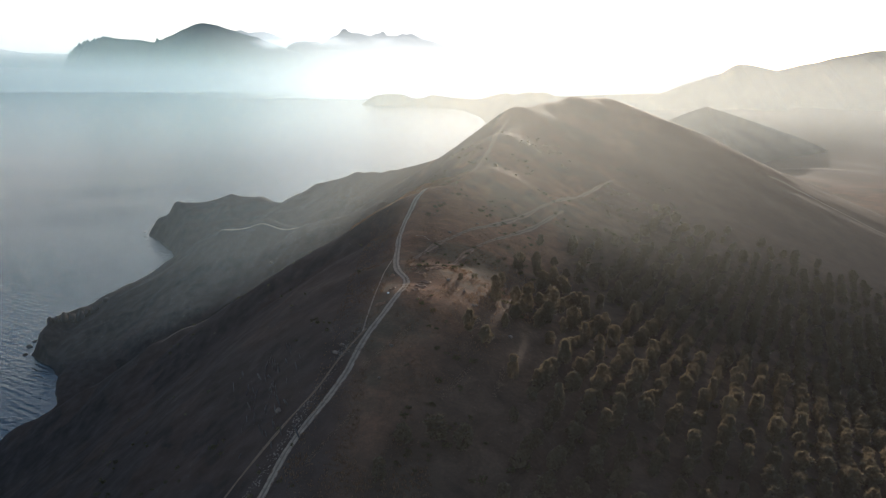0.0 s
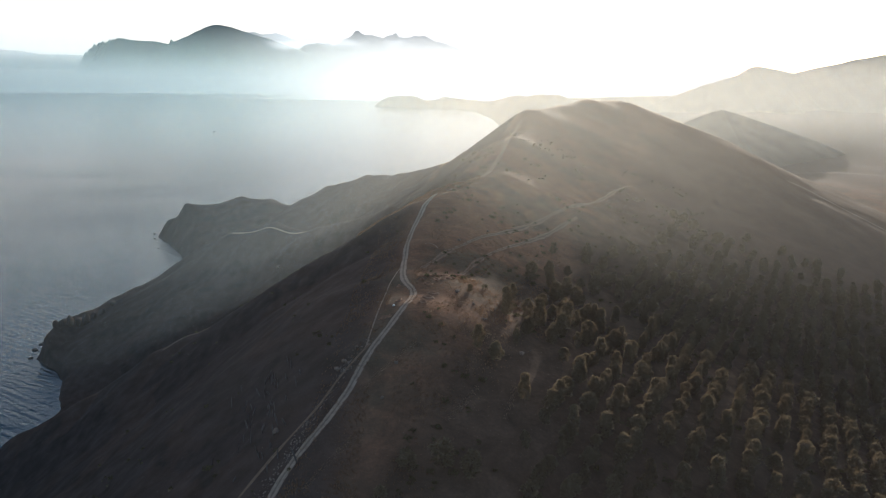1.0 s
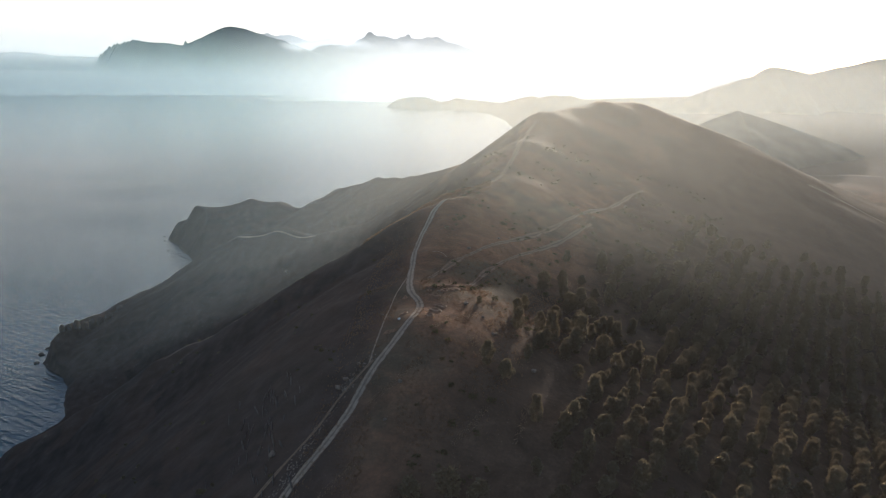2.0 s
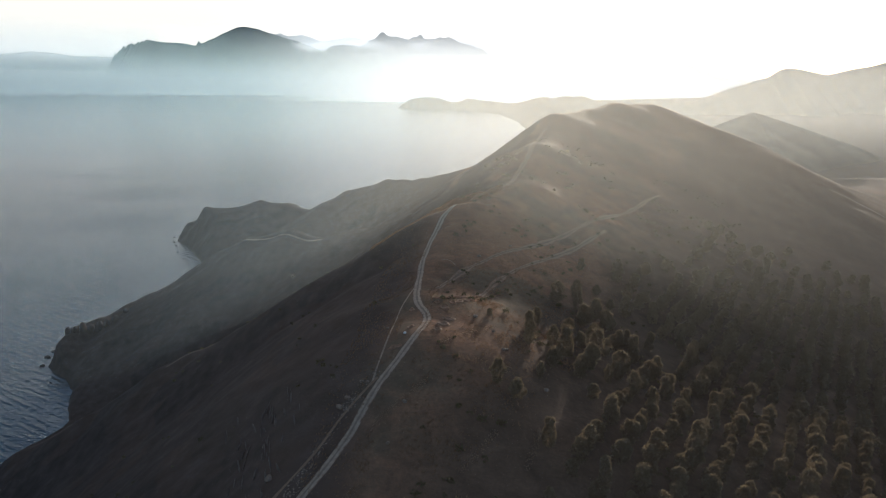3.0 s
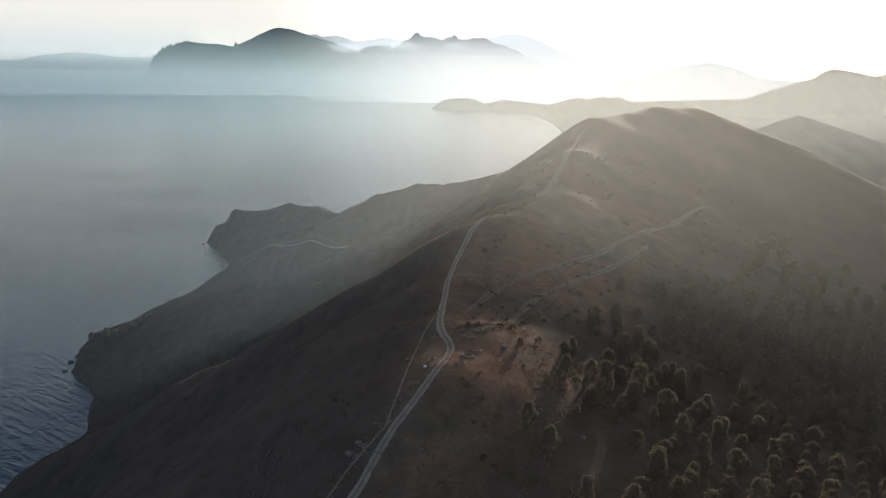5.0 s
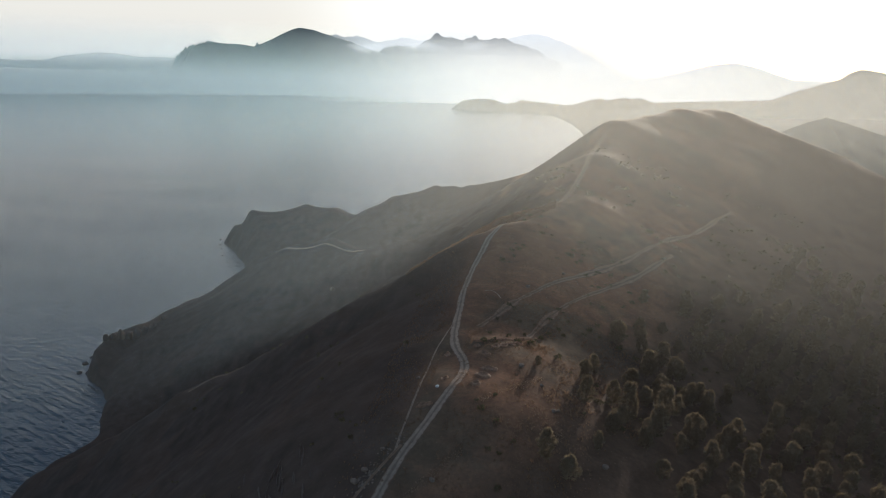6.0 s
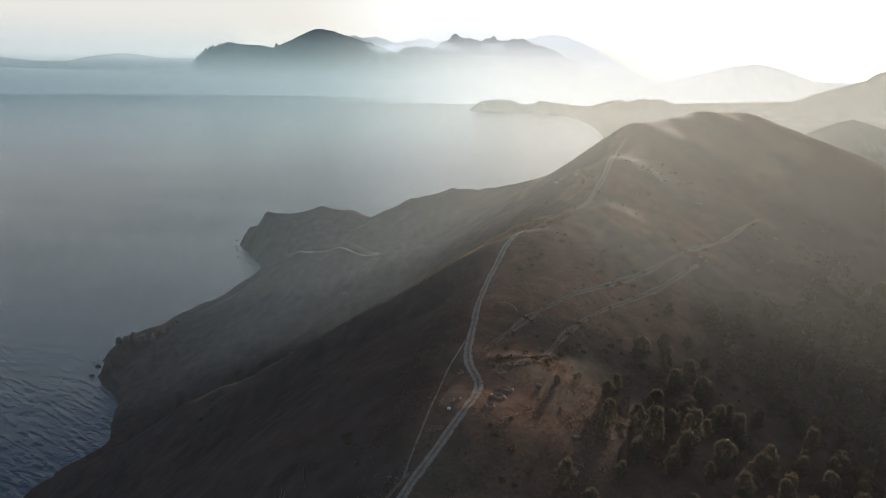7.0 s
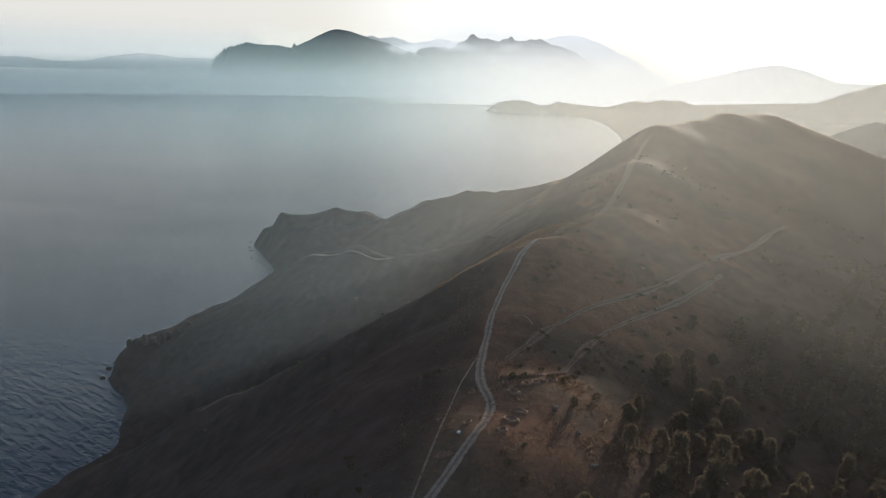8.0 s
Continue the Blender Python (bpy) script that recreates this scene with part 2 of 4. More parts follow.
def spaced(lo, hi, core_lo, core_hi, fine, grow):
    """Grid lines, fine in the core and wider outwards."""
    out = list(np.arange(core_lo, core_hi, fine))
    step, v = fine, core_lo
    left = []
    while v > lo:
        step *= grow
        v -= step
        left.append(v)
    step, v = fine, out[-1]
    while v < hi:
        step *= grow
        v += step
        out.append(v)
    return np.array(left[::-1] + out)


def sheet(name, gx, gy, z, material, smooth=True, folded=True):
    X, Y = np.meshgrid(gx, gy)
    co = np.stack((X, Y, z), -1)
    co = (fold(co) if folded else co).reshape(-1, 3)
    nx, ny = len(gx), len(gy)
    i = (np.arange(ny - 1)[:, None] * nx + np.arange(nx - 1)[None]).reshape(-1)
    quads = np.stack((i, i + 1, i + nx + 1, i + nx), -1)
    quads = quads[(z.reshape(-1)[quads] > -45).any(1)]
    return mesh_object(name, co, quads, material, smooth)


def mesh_object(name, co, faces, material, smooth=True):
    """A mesh from numpy arrays: all faces with the same count of corners."""
    me = bpy.data.meshes.new(name)
    co, faces = np.asarray(co, np.float32), np.asarray(faces, np.int32)
    n = faces.shape[1]
    me.vertices.add(len(co))
    me.vertices.foreach_set("co", co.ravel())
    me.loops.add(faces.size)
    me.loops.foreach_set("vertex_index", faces.ravel())
    me.polygons.add(len(faces))
    me.polygons.foreach_set("loop_start", np.arange(0, faces.size, n, dtype=np.int32))
    me.polygons.foreach_set("use_smooth", np.full(len(faces), smooth))
    me.update(calc_edges=True)
    me.materials.append(material)
    return new(name, me)


GX = spaced(-9000, 9000, -390, 300, 2.2, 1.05)
GY = spaced(-2500, 14000, 80, 860, 2.2, 1.05)
GZ = height(*np.meshgrid(GX, GY))
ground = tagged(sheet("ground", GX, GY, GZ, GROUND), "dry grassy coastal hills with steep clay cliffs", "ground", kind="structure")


def ground_z(x, y):
    """The ground's height, as meshed."""
    x, y = np.asarray(x, float), np.asarray(y, float)
    i = np.clip(np.searchsorted(GX, x) - 1, 0, len(GX) - 2)
    j = np.clip(np.searchsorted(GY, y) - 1, 0, len(GY) - 2)
    u, v = (x - GX[i]) / (GX[i + 1] - GX[i]), (y - GY[j]) / (GY[j + 1] - GY[j])
    return (GZ[j, i] * (1 - u) + GZ[j, i + 1] * u) * (1 - v) + (GZ[j + 1, i] * (1 - u) + GZ[j + 1, i + 1] * u) * v


SX = spaced(-5200, 5200, -500, -200, 20, 1.06)
SY = spaced(-3000, 5200, 0, 1200, 25, 1.05)
tagged(sheet("water", SX, SY, np.zeros((len(SY), len(SX))), WATER, folded=False), "calm grey-blue sea with fine wind ripples", "sea", kind="structure")


# ---- the far mountains ----
def rock_material(name, low, mid, high):
    m = Mat(name)
    n = m.noise(0.02, 5, 0.6)
    return m.surface(m.ramp(n, (0.3, low), (0.6, mid), (0.8, high)), 0.95, m.bump(n, 0.3, 10), spec=0.1)


# blue of the distant air is put into this rock colour
HAZE_BLUE_ROCK = rock_material("far_rock_haze_blue", (0.024, 0.042, 0.06), (0.034, 0.054, 0.074), (0.048, 0.068, 0.085))


def mountain(name, y, crest, label, rugged=14, fall=0.75, seed=1, depth=1500, material=None, group="mountains across the bay", crags=()):
    """A range seen across the bay: a crest of (x, z) at the distance y, with gullied flanks before and behind."""
    cx, cz = np.array(crest, float).T
    gx = np.linspace(cx[0], cx[-1], 620)
    top = np.interp(gx, cx, cz)
    top = top + rugged * fractal(gx, gx * 0 + seed, 160, 5, seed, 0.6) * np.clip(top / 300, 0, 1)
    for at, tall, wide in crags:
        top = top + tall * np.clip(1.6 - 1.6 * np.abs(gx - at) / wide, 0, 1)
    gv = np.concatenate((-np.linspace(1, 0, 40) ** 1.4, np.linspace(0, 1, 8)[1:] ** 1.4)) * depth
    X, V = np.meshgrid(gx, gv)
    rib = fractal(X, V * 0.35, 420, 4, seed + 7)
    Z = top[None] - fall * np.abs(V) * (1 + 0.35 * rib) - 0.06 * np.abs(V) * np.abs(fractal(X, V * 0.2, 130, 3, seed + 3))
    Z = np.maximum(Z, -40)
    co = fold(np.stack((X, y + V, Z), -1)).reshape(-1, 3)
    nx, ny = len(gx), len(gv)
    i = (np.arange(ny - 1)[:, None] * nx + np.arange(nx - 1)[None]).reshape(-1)
    ob = mesh_object(name, co, np.stack((i, i + 1, i + nx + 1, i + nx), -1), material or HAZE_BLUE_ROCK)
    return tagged(ob, label, name, group)


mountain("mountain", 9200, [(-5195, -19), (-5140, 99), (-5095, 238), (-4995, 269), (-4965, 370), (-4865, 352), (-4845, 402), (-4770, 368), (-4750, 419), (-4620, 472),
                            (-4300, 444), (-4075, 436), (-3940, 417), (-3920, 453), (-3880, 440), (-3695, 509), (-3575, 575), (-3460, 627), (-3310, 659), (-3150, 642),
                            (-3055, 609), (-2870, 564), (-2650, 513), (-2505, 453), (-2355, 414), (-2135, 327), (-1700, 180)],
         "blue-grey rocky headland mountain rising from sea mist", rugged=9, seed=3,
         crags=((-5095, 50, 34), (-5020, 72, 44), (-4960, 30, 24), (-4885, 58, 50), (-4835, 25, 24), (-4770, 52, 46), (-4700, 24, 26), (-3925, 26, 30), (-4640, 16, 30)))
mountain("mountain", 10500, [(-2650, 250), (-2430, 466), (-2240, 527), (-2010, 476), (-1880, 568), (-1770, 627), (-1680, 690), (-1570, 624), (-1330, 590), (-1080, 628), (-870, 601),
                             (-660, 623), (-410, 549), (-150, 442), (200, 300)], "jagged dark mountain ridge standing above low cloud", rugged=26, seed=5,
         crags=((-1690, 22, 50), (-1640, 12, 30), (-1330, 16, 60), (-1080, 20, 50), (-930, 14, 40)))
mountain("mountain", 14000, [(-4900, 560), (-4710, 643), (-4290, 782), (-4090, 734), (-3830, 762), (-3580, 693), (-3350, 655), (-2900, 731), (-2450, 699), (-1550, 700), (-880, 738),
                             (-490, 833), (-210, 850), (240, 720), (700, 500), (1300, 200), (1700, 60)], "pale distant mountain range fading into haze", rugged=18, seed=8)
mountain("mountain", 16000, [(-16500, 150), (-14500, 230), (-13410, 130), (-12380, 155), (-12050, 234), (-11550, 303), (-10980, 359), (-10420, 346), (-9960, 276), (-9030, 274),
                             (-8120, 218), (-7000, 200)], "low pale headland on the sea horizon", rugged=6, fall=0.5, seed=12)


SCRUB = rock_material("far_scrub_slope", (0.05, 0.045, 0.036), (0.075, 0.066, 0.052), (0.1, 0.088, 0.07))
mountain("hill", 1500, [(330, 30), (395, 62), (455, 98), (510, 122), (545, 134), (580, 125), (645, 106), (760, 70), (860, 30)], "low rounded hill on the hazy plain", rugged=2, fall=0.42, seed=31,
         depth=330, material=SCRUB, group="hills behind the plain")
mountain("hill", 3000, [(700, 30), (840, 90), (1000, 154), (1140, 197), (1170, 221), (1210, 236), (1265, 228), (1375, 208), (1465, 233), (1625, 272), (1780, 294), (2200, 330), (3000, 330)],
         "hazy grey inland hill with a small peak", rugged=5, fall=0.4, seed=21, depth=700, material=SCRUB, group="hills behind the plain")
mountain("hill", 5200, [(450, 60), (610, 122), (935, 209), (1145, 261), (1285, 280), (1430, 255), (1680, 170), (2600, 120)], "faint rounded hill lost in bright haze", rugged=5, fall=0.35, seed=25,
         depth=800, material=SCRUB, group="hills behind the plain")


# ---- haze, imitated by translucent sheets ----
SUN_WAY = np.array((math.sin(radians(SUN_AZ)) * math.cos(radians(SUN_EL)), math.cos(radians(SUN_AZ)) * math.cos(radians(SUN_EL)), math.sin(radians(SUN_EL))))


def haze_sheet_material(name, full, blue, warm, patch=0.02, scale=0.01):
    """Sheet imitating backlit haze that lets most light pass: tinted bluish over the sea, warmer towards the sun. u of
    its uv is the thickness, v the height above the ground.
    """
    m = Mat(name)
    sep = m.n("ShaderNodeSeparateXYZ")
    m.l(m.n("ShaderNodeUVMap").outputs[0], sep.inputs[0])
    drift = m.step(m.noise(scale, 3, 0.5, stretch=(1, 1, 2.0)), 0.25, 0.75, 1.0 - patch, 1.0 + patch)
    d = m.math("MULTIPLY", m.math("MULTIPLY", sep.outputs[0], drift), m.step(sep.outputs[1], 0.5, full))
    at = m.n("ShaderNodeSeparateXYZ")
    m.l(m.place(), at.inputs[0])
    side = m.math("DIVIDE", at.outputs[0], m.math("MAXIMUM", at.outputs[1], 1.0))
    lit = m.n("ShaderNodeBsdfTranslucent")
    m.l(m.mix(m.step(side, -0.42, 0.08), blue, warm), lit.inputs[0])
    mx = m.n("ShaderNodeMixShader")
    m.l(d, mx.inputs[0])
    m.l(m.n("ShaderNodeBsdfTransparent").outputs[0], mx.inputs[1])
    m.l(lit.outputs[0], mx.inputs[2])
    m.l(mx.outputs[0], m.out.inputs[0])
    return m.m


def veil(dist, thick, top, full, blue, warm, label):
    """A thin sheet standing in for haze, on an arc at this distance, from the ground up to the elevation top;
    thick(azimuth, elevation, height) in degrees and metres.
    """
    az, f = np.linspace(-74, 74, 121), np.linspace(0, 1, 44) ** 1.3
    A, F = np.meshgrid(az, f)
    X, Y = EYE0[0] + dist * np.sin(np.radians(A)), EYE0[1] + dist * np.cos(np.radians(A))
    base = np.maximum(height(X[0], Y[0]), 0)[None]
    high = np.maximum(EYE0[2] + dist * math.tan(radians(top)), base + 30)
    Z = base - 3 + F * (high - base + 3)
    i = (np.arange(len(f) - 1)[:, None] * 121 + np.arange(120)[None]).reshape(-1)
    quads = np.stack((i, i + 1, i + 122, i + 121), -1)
    ob = mesh_object("haze_sheet", np.stack((X, Y, Z), -1).reshape(-1, 3), quads, haze_sheet_material("haze_sheet_tint", full, blue, warm, scale=3.0 / dist))
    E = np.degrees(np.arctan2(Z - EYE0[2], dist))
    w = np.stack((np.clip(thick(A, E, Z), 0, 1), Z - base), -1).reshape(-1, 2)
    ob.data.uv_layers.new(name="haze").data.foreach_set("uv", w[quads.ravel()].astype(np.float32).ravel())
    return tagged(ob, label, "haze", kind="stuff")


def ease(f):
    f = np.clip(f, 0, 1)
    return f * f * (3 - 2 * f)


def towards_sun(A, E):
    """Sun glow put into the thickness of the sheets: most near the sun."""
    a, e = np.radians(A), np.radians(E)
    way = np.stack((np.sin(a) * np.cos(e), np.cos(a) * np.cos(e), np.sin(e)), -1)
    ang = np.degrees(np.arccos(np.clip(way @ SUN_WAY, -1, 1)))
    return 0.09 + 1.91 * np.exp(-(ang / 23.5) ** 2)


SHEET_OPACITY = 2.7e-4                                   # sheet opacity for each metre of haze it imitates
# haze and sun glare over the hills, put into standing sheets
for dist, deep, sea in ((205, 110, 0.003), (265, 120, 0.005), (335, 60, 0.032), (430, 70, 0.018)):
    veil(dist, lambda A, E, Z: (SHEET_OPACITY * deep * towards_sun(A, E) * ease((E + 27) / 15) * np.interp(A, (-20, -6, 2, 12, 28), (0.7, 0.95, 1.15, 0.68, 0.36)) + sea * np.interp(A, (-42, -30, -22, -10, 0, 8), (0.1, 0.3, 0.7, 0.85, 0.6, 0))) * np.clip((1.5 - E) / 4, 0, 1),
         1.5, 26.0, (0.7, 0.9, 1.0), (0.94, 0.96, 0.88), "thin translucent sheet imitating backlit haze over the coastal hills")
# near sheet that lifts all dark tones, imitating lens glare
veil(74, lambda A, E, Z: 0.0046 * np.interp(A, (-45, -20), (0.25, 1)) * np.clip((-1 - E) / 4, 0, 1), -1.0, 20.0, (0.97, 0.94, 0.98), (1.0, 0.93, 0.9), "thin near sheet imitating lens glare above the ridge")
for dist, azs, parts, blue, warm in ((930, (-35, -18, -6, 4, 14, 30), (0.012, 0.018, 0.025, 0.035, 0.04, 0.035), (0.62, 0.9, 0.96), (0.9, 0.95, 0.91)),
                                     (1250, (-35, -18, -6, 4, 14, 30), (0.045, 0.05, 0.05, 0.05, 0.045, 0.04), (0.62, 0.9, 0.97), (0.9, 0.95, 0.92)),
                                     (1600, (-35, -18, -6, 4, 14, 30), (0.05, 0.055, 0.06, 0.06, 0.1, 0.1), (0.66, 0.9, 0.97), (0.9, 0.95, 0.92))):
    veil(dist, lambda A, E, Z: np.interp(A, (-30, -12, 4, 14), (3.5, 2.4, 1.25, 1.3)) * np.interp(A, azs, parts) * np.clip((3.0 - E) / 3, 0.0, 1), 3.0, 110.0, blue, warm, "wide translucent sheet imitating sea haze over the bay")


def far_glow_sheet(radius, material, name, high, thick, label, a0=-62, a1=75):
    """A glowing sheet that imitates fog and haze at the edge of the bay, an arc standing on the water."""
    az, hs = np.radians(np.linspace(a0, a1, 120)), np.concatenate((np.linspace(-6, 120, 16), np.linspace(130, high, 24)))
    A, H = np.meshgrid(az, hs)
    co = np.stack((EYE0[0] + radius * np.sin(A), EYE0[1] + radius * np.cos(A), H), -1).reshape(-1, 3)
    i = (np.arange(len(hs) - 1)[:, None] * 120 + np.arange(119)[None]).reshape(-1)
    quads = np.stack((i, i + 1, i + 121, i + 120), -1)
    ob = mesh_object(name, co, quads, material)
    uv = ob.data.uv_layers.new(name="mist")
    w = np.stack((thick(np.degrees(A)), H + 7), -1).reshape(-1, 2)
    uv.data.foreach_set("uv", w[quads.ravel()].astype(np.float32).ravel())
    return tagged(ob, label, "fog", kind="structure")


# brightness of far fog, haze and low sky, put in as emission
far_glow_sheet(4830, mist_material("fog_bank", 0.0, 1.0, top=110, gone=270, low=-5, full=0.5, colour=(0.088, 0.1, 0.104), scale=0.0008, patch=0.0), "fog_bank", 290,
         lambda az: np.ones_like(az), "glowing sheet imitating a thick fog bank on the far sea")
far_glow_sheet(4150, mist_material("range_haze_glow", 0.0, 0.9, top=260, gone=520, low=-5, full=0.5, colour=(0.29, 0.285, 0.272), scale=0.0008, patch=0.0), "fog_bank", 530,
         lambda az: ease((az + 22) / 18) * (1 - 0.3 * ease((az - 6) / 16)), "glowing sheet imitating pale haze before the distant range", a0=-22.5)
far_glow_sheet(4944.5, mist_material("headland_haze_glow", 0.0, 0.9, top=260, gone=520, low=120, full=250, colour=(0.29, 0.285, 0.272), scale=0.0008, patch=0.0), "fog_bank", 530,
         lambda az: 0.7 * np.clip((-25 - az) / 2, 0, 1), "glowing sheet imitating pale haze before the low headland", a1=-24)
far_glow_sheet(4945.5, mist_material("range_mist_glow", 0.0, 0.8, top=520, gone=900, low=-5, full=0.5, colour=(0.43, 0.43, 0.42), scale=0.0008, patch=0.0), "fog_bank", 820,
         lambda az: 1.12 * ease((az + 22) / 14) * (1 - ease((az - 2) / 8)), "glowing sheet imitating bright haze behind the jagged ridge", a0=-22.5, a1=11)
far_glow_sheet(4965, mist_material("sky_haze_glow", 0.0, 0.97, top=400, gone=3500, low=-5, full=0.5, colour=(0.372, 0.342, 0.29), scale=0.0008, patch=0.0), "backdrop_glow", 1550,
         lambda az: 1 - 0.84 * ease((az + 24) / 40), "glowing backdrop sheet imitating cream haze low in the sky")


def cloud(y, x, z, rx, rz, material):
    """A small cloud, its sunlit brightness put in as glow: a soft-edged, slightly bowed sheet."""
    gu, gv = np.linspace(-1, 1, 25), np.linspace(-1, 1, 15)
    U, V = np.meshgrid(gu, gv)
    bow = 60 * (1 - U * U) * (1 - V * V)
    co = fold(np.stack((x + U * rx, y - bow, z + V * rz + 0.25 * rz * np.sin(U * 4 + x)), -1)).reshape(-1, 3)
    i = (np.arange(14)[:, None] * 25 + np.arange(24)[None]).reshape(-1)
    quads = np.stack((i, i + 1, i + 26, i + 25), -1)
    ob = mesh_object("cloud", co, quads, material)
    uv = ob.data.uv_layers.new(name="mist")
    w = np.stack((np.clip(1 - U ** 2 - np.where(V > 0, V ** 2, V ** 2), 0, 1) ** 1.5, np.full_like(U, 50.0)), -1).reshape(-1, 2)
    uv.data.foreach_set("uv", w[quads.ravel()].astype(np.float32).ravel())
    return tagged(ob, "small cloud clinging below a mountain ridge, bright by its own glow", "cloud", "clouds below the ridge")


# the clouds emit their brightness instead of catching the sun
PUFF_GLOW = mist_material("cloud", 0.5, 0.0, colour=(0.44, 0.44, 0.43), scale=0.004)
cloud(9700, -1720, 470, 360, 75, PUFF_GLOW)
cloud(9700, -1000, 490, 170, 55, PUFF_GLOW)
cloud(8600, -2200, 420, 330, 70, PUFF_GLOW)


# ---- tracks ----
def road_material(name, pale, dust):
    m = Mat(name)
    uv = m.n("ShaderNodeUVMap")
    sep = m.n("ShaderNodeSeparateXYZ")
    m.l(uv.outputs[0], sep.inputs[0])
    off = m.math("ABSOLUTE", m.math("SUBTRACT", m.math("ABSOLUTE", m.math("SUBTRACT", sep.outputs[0], 0.5), 0.0), 0.24), 0.0)
    n = m.noise(0.5, 5, 0.65)
    rut = m.step(m.math("ADD", off, m.math("MULTIPLY", m.math("SUBTRACT", n, 0.5), 0.25)), 0.08, 0.2, 1.0, 0.0)
    earth = m.ramp(m.noise(0.9, 4, 0.7), (0.3, dust), (0.7, pale))
    col = m.mix(rut, m.mix(0.55, earth, (0.06, 0.042, 0.028)), earth)
    edge = m.math("ADD", m.math("ABSOLUTE", m.math("SUBTRACT", sep.outputs[0], 0.5), 0.0), m.math("MULTIPLY", m.math("SUBTRACT", m.noise(0.35, 5, 0.7), 0.5), 0.9))
    col = m.mix(m.step(edge, 0.3, 0.48), col, (0.085, 0.048, 0.03))
    return m.surface(col, 0.95, m.bump(n, 0.4, 0.15), spec=0.1)


def track(name, pts, width, material, label, lift=0.1, category="track", rag=0.16):
    """A worn track draped on the ground along points (x, y), rounded at the bends."""
    p = np.array(pts, float)
    for _ in range(3):
        q, r = p[:-1] * 0.75 + p[1:] * 0.25, p[:-1] * 0.25 + p[1:] * 0.75
        p = np.concatenate((p[:1], np.stack((q, r), 1).reshape(-1, 2), p[-1:]))
    seg = np.r_[0, np.cumsum(np.linalg.norm(np.diff(p, axis=0), axis=1))]
    s = np.arange(0, seg[-1], 1.2)
    c = np.stack((np.interp(s, seg, p[:, 0]), np.interp(s, seg, p[:, 1])), 1)
    tan = np.gradient(c, axis=0)
    tan /= np.linalg.norm(tan, axis=1)[:, None]
    side = np.stack((-tan[:, 1], tan[:, 0]), 1)
    w = width * (1 + rag * fractal(s, s * 0 + len(pts), 9, 3, 41))
    us = np.linspace(-0.5, 0.5, 7)
    xy = c[:, None] + side[:, None] * (us[None, :, None] * w[:, None, None])
    z = ground_z(xy[..., 0], xy[..., 1]) + lift - 0.14 * (np.abs(us) > 0.45)[None] - 0.05 * (np.abs(np.abs(us) - 0.24) < 0.12)[None]
    co = np.concatenate((xy, z[..., None]), -1).reshape(-1, 3)
    nx, ny = 7, len(s)
    i = (np.arange(ny - 1)[:, None] * nx + np.arange(nx - 1)[None]).reshape(-1)
    quads = np.stack((i + nx, i + nx + 1, i + 1, i), -1)
    ob = mesh_object(name, co, quads, material)
    uv = ob.data.uv_layers.new(name="across")
    w2 = np.stack((np.broadcast_to(us + 0.5, (ny, nx)), np.broadcast_to(s[:, None], (ny, nx))), -1).reshape(-1, 2)
    uv.data.foreach_set("uv", w2[quads.ravel()].astype(np.float32).ravel())
    return tagged(ob, label, category, kind="structure")


GRAVEL = road_material("pale_dust_track", (0.27, 0.2, 0.142), (0.16, 0.118, 0.084))
FAINT = road_material("faint_grassy_track", (0.18, 0.122, 0.08), (0.11, 0.072, 0.047))
track("road", [(-47, 112), (-39.3, 131), (-37.3, 139), (-34.3, 146), (-29.3, 155), (-25.3, 166), (-21.8, 178), (-18.4, 187), (-16.4, 194), (-14.7, 200), (-13.2, 206), (-12.6, 212), (-14, 217.3),
               (-16.4, 222), (-18, 230), (-18.8, 245), (-19.3, 258), (-19.6, 274), (-18, 293), (-14.5, 309), (-8, 324), (1, 341), (13, 357)],
      2.7, GRAVEL, "pale dirt road along the ridge crest", category="road")
track("track", [(13, 357), (21, 388), (27, 425), (34, 475), (45, 520)], 3.4, FAINT, "faint worn track climbing to the hilltop", rag=0.4)
track("track", [(-12, 238), (-5, 254), (2, 270), (14, 288), (29, 311), (49, 336), (77, 381), (104, 430)], 2.6, FAINT, "faint wheel track across the grassy slope", rag=0.5)
track("track", [(2, 238), (4, 244), (7, 254), (13, 268), (22, 285), (35, 306), (46, 320), (58, 338)], 2.3, FAINT, "faint wheel track across the grassy slope", rag=0.5)
track("footpath", [(-23.2, 180), (-23, 187), (-22.5, 198), (-22.1, 210), (-21.8, 221), (-20.6, 228), (-19.4, 240)], 0.6, GRAVEL, "narrow pale footpath beside the road", category="path")
track("track", [(-52, 134), (-44, 146), (-35, 157), (-32.4, 162), (-30.4, 168), (-28.2, 171.7), (-25.4, 176), (-22, 182)], 1.1, FAINT, "narrow rutted track beside the road", rag=0.4)
track("footpath", [(-12.6, 263), (-11, 264.2), (-9.5, 263.4), (-8.2, 261.6), (-7.2, 259)], 0.45, GRAVEL, "small pale curved path on the slope", category="path")
# added pale strip: sunlight on the grassy brow, painted as lighter ground
track("track", [(-3, 329), (-9, 324), (-13, 321), (-22, 314.3), (-32, 306.3), (-39, 300), (-43, 297)], 2.2, GRAVEL, "pale strip standing in for sunlight on the brow of a spur", rag=0.4)
track("track", [(-190, 524), (-181, 521), (-151, 509), (-131, 502), (-112, 499), (-98, 487), (-86, 484), (-76, 480)], 1.7, GRAVEL, "pale track along the crest of a coastal spur", rag=0.4)
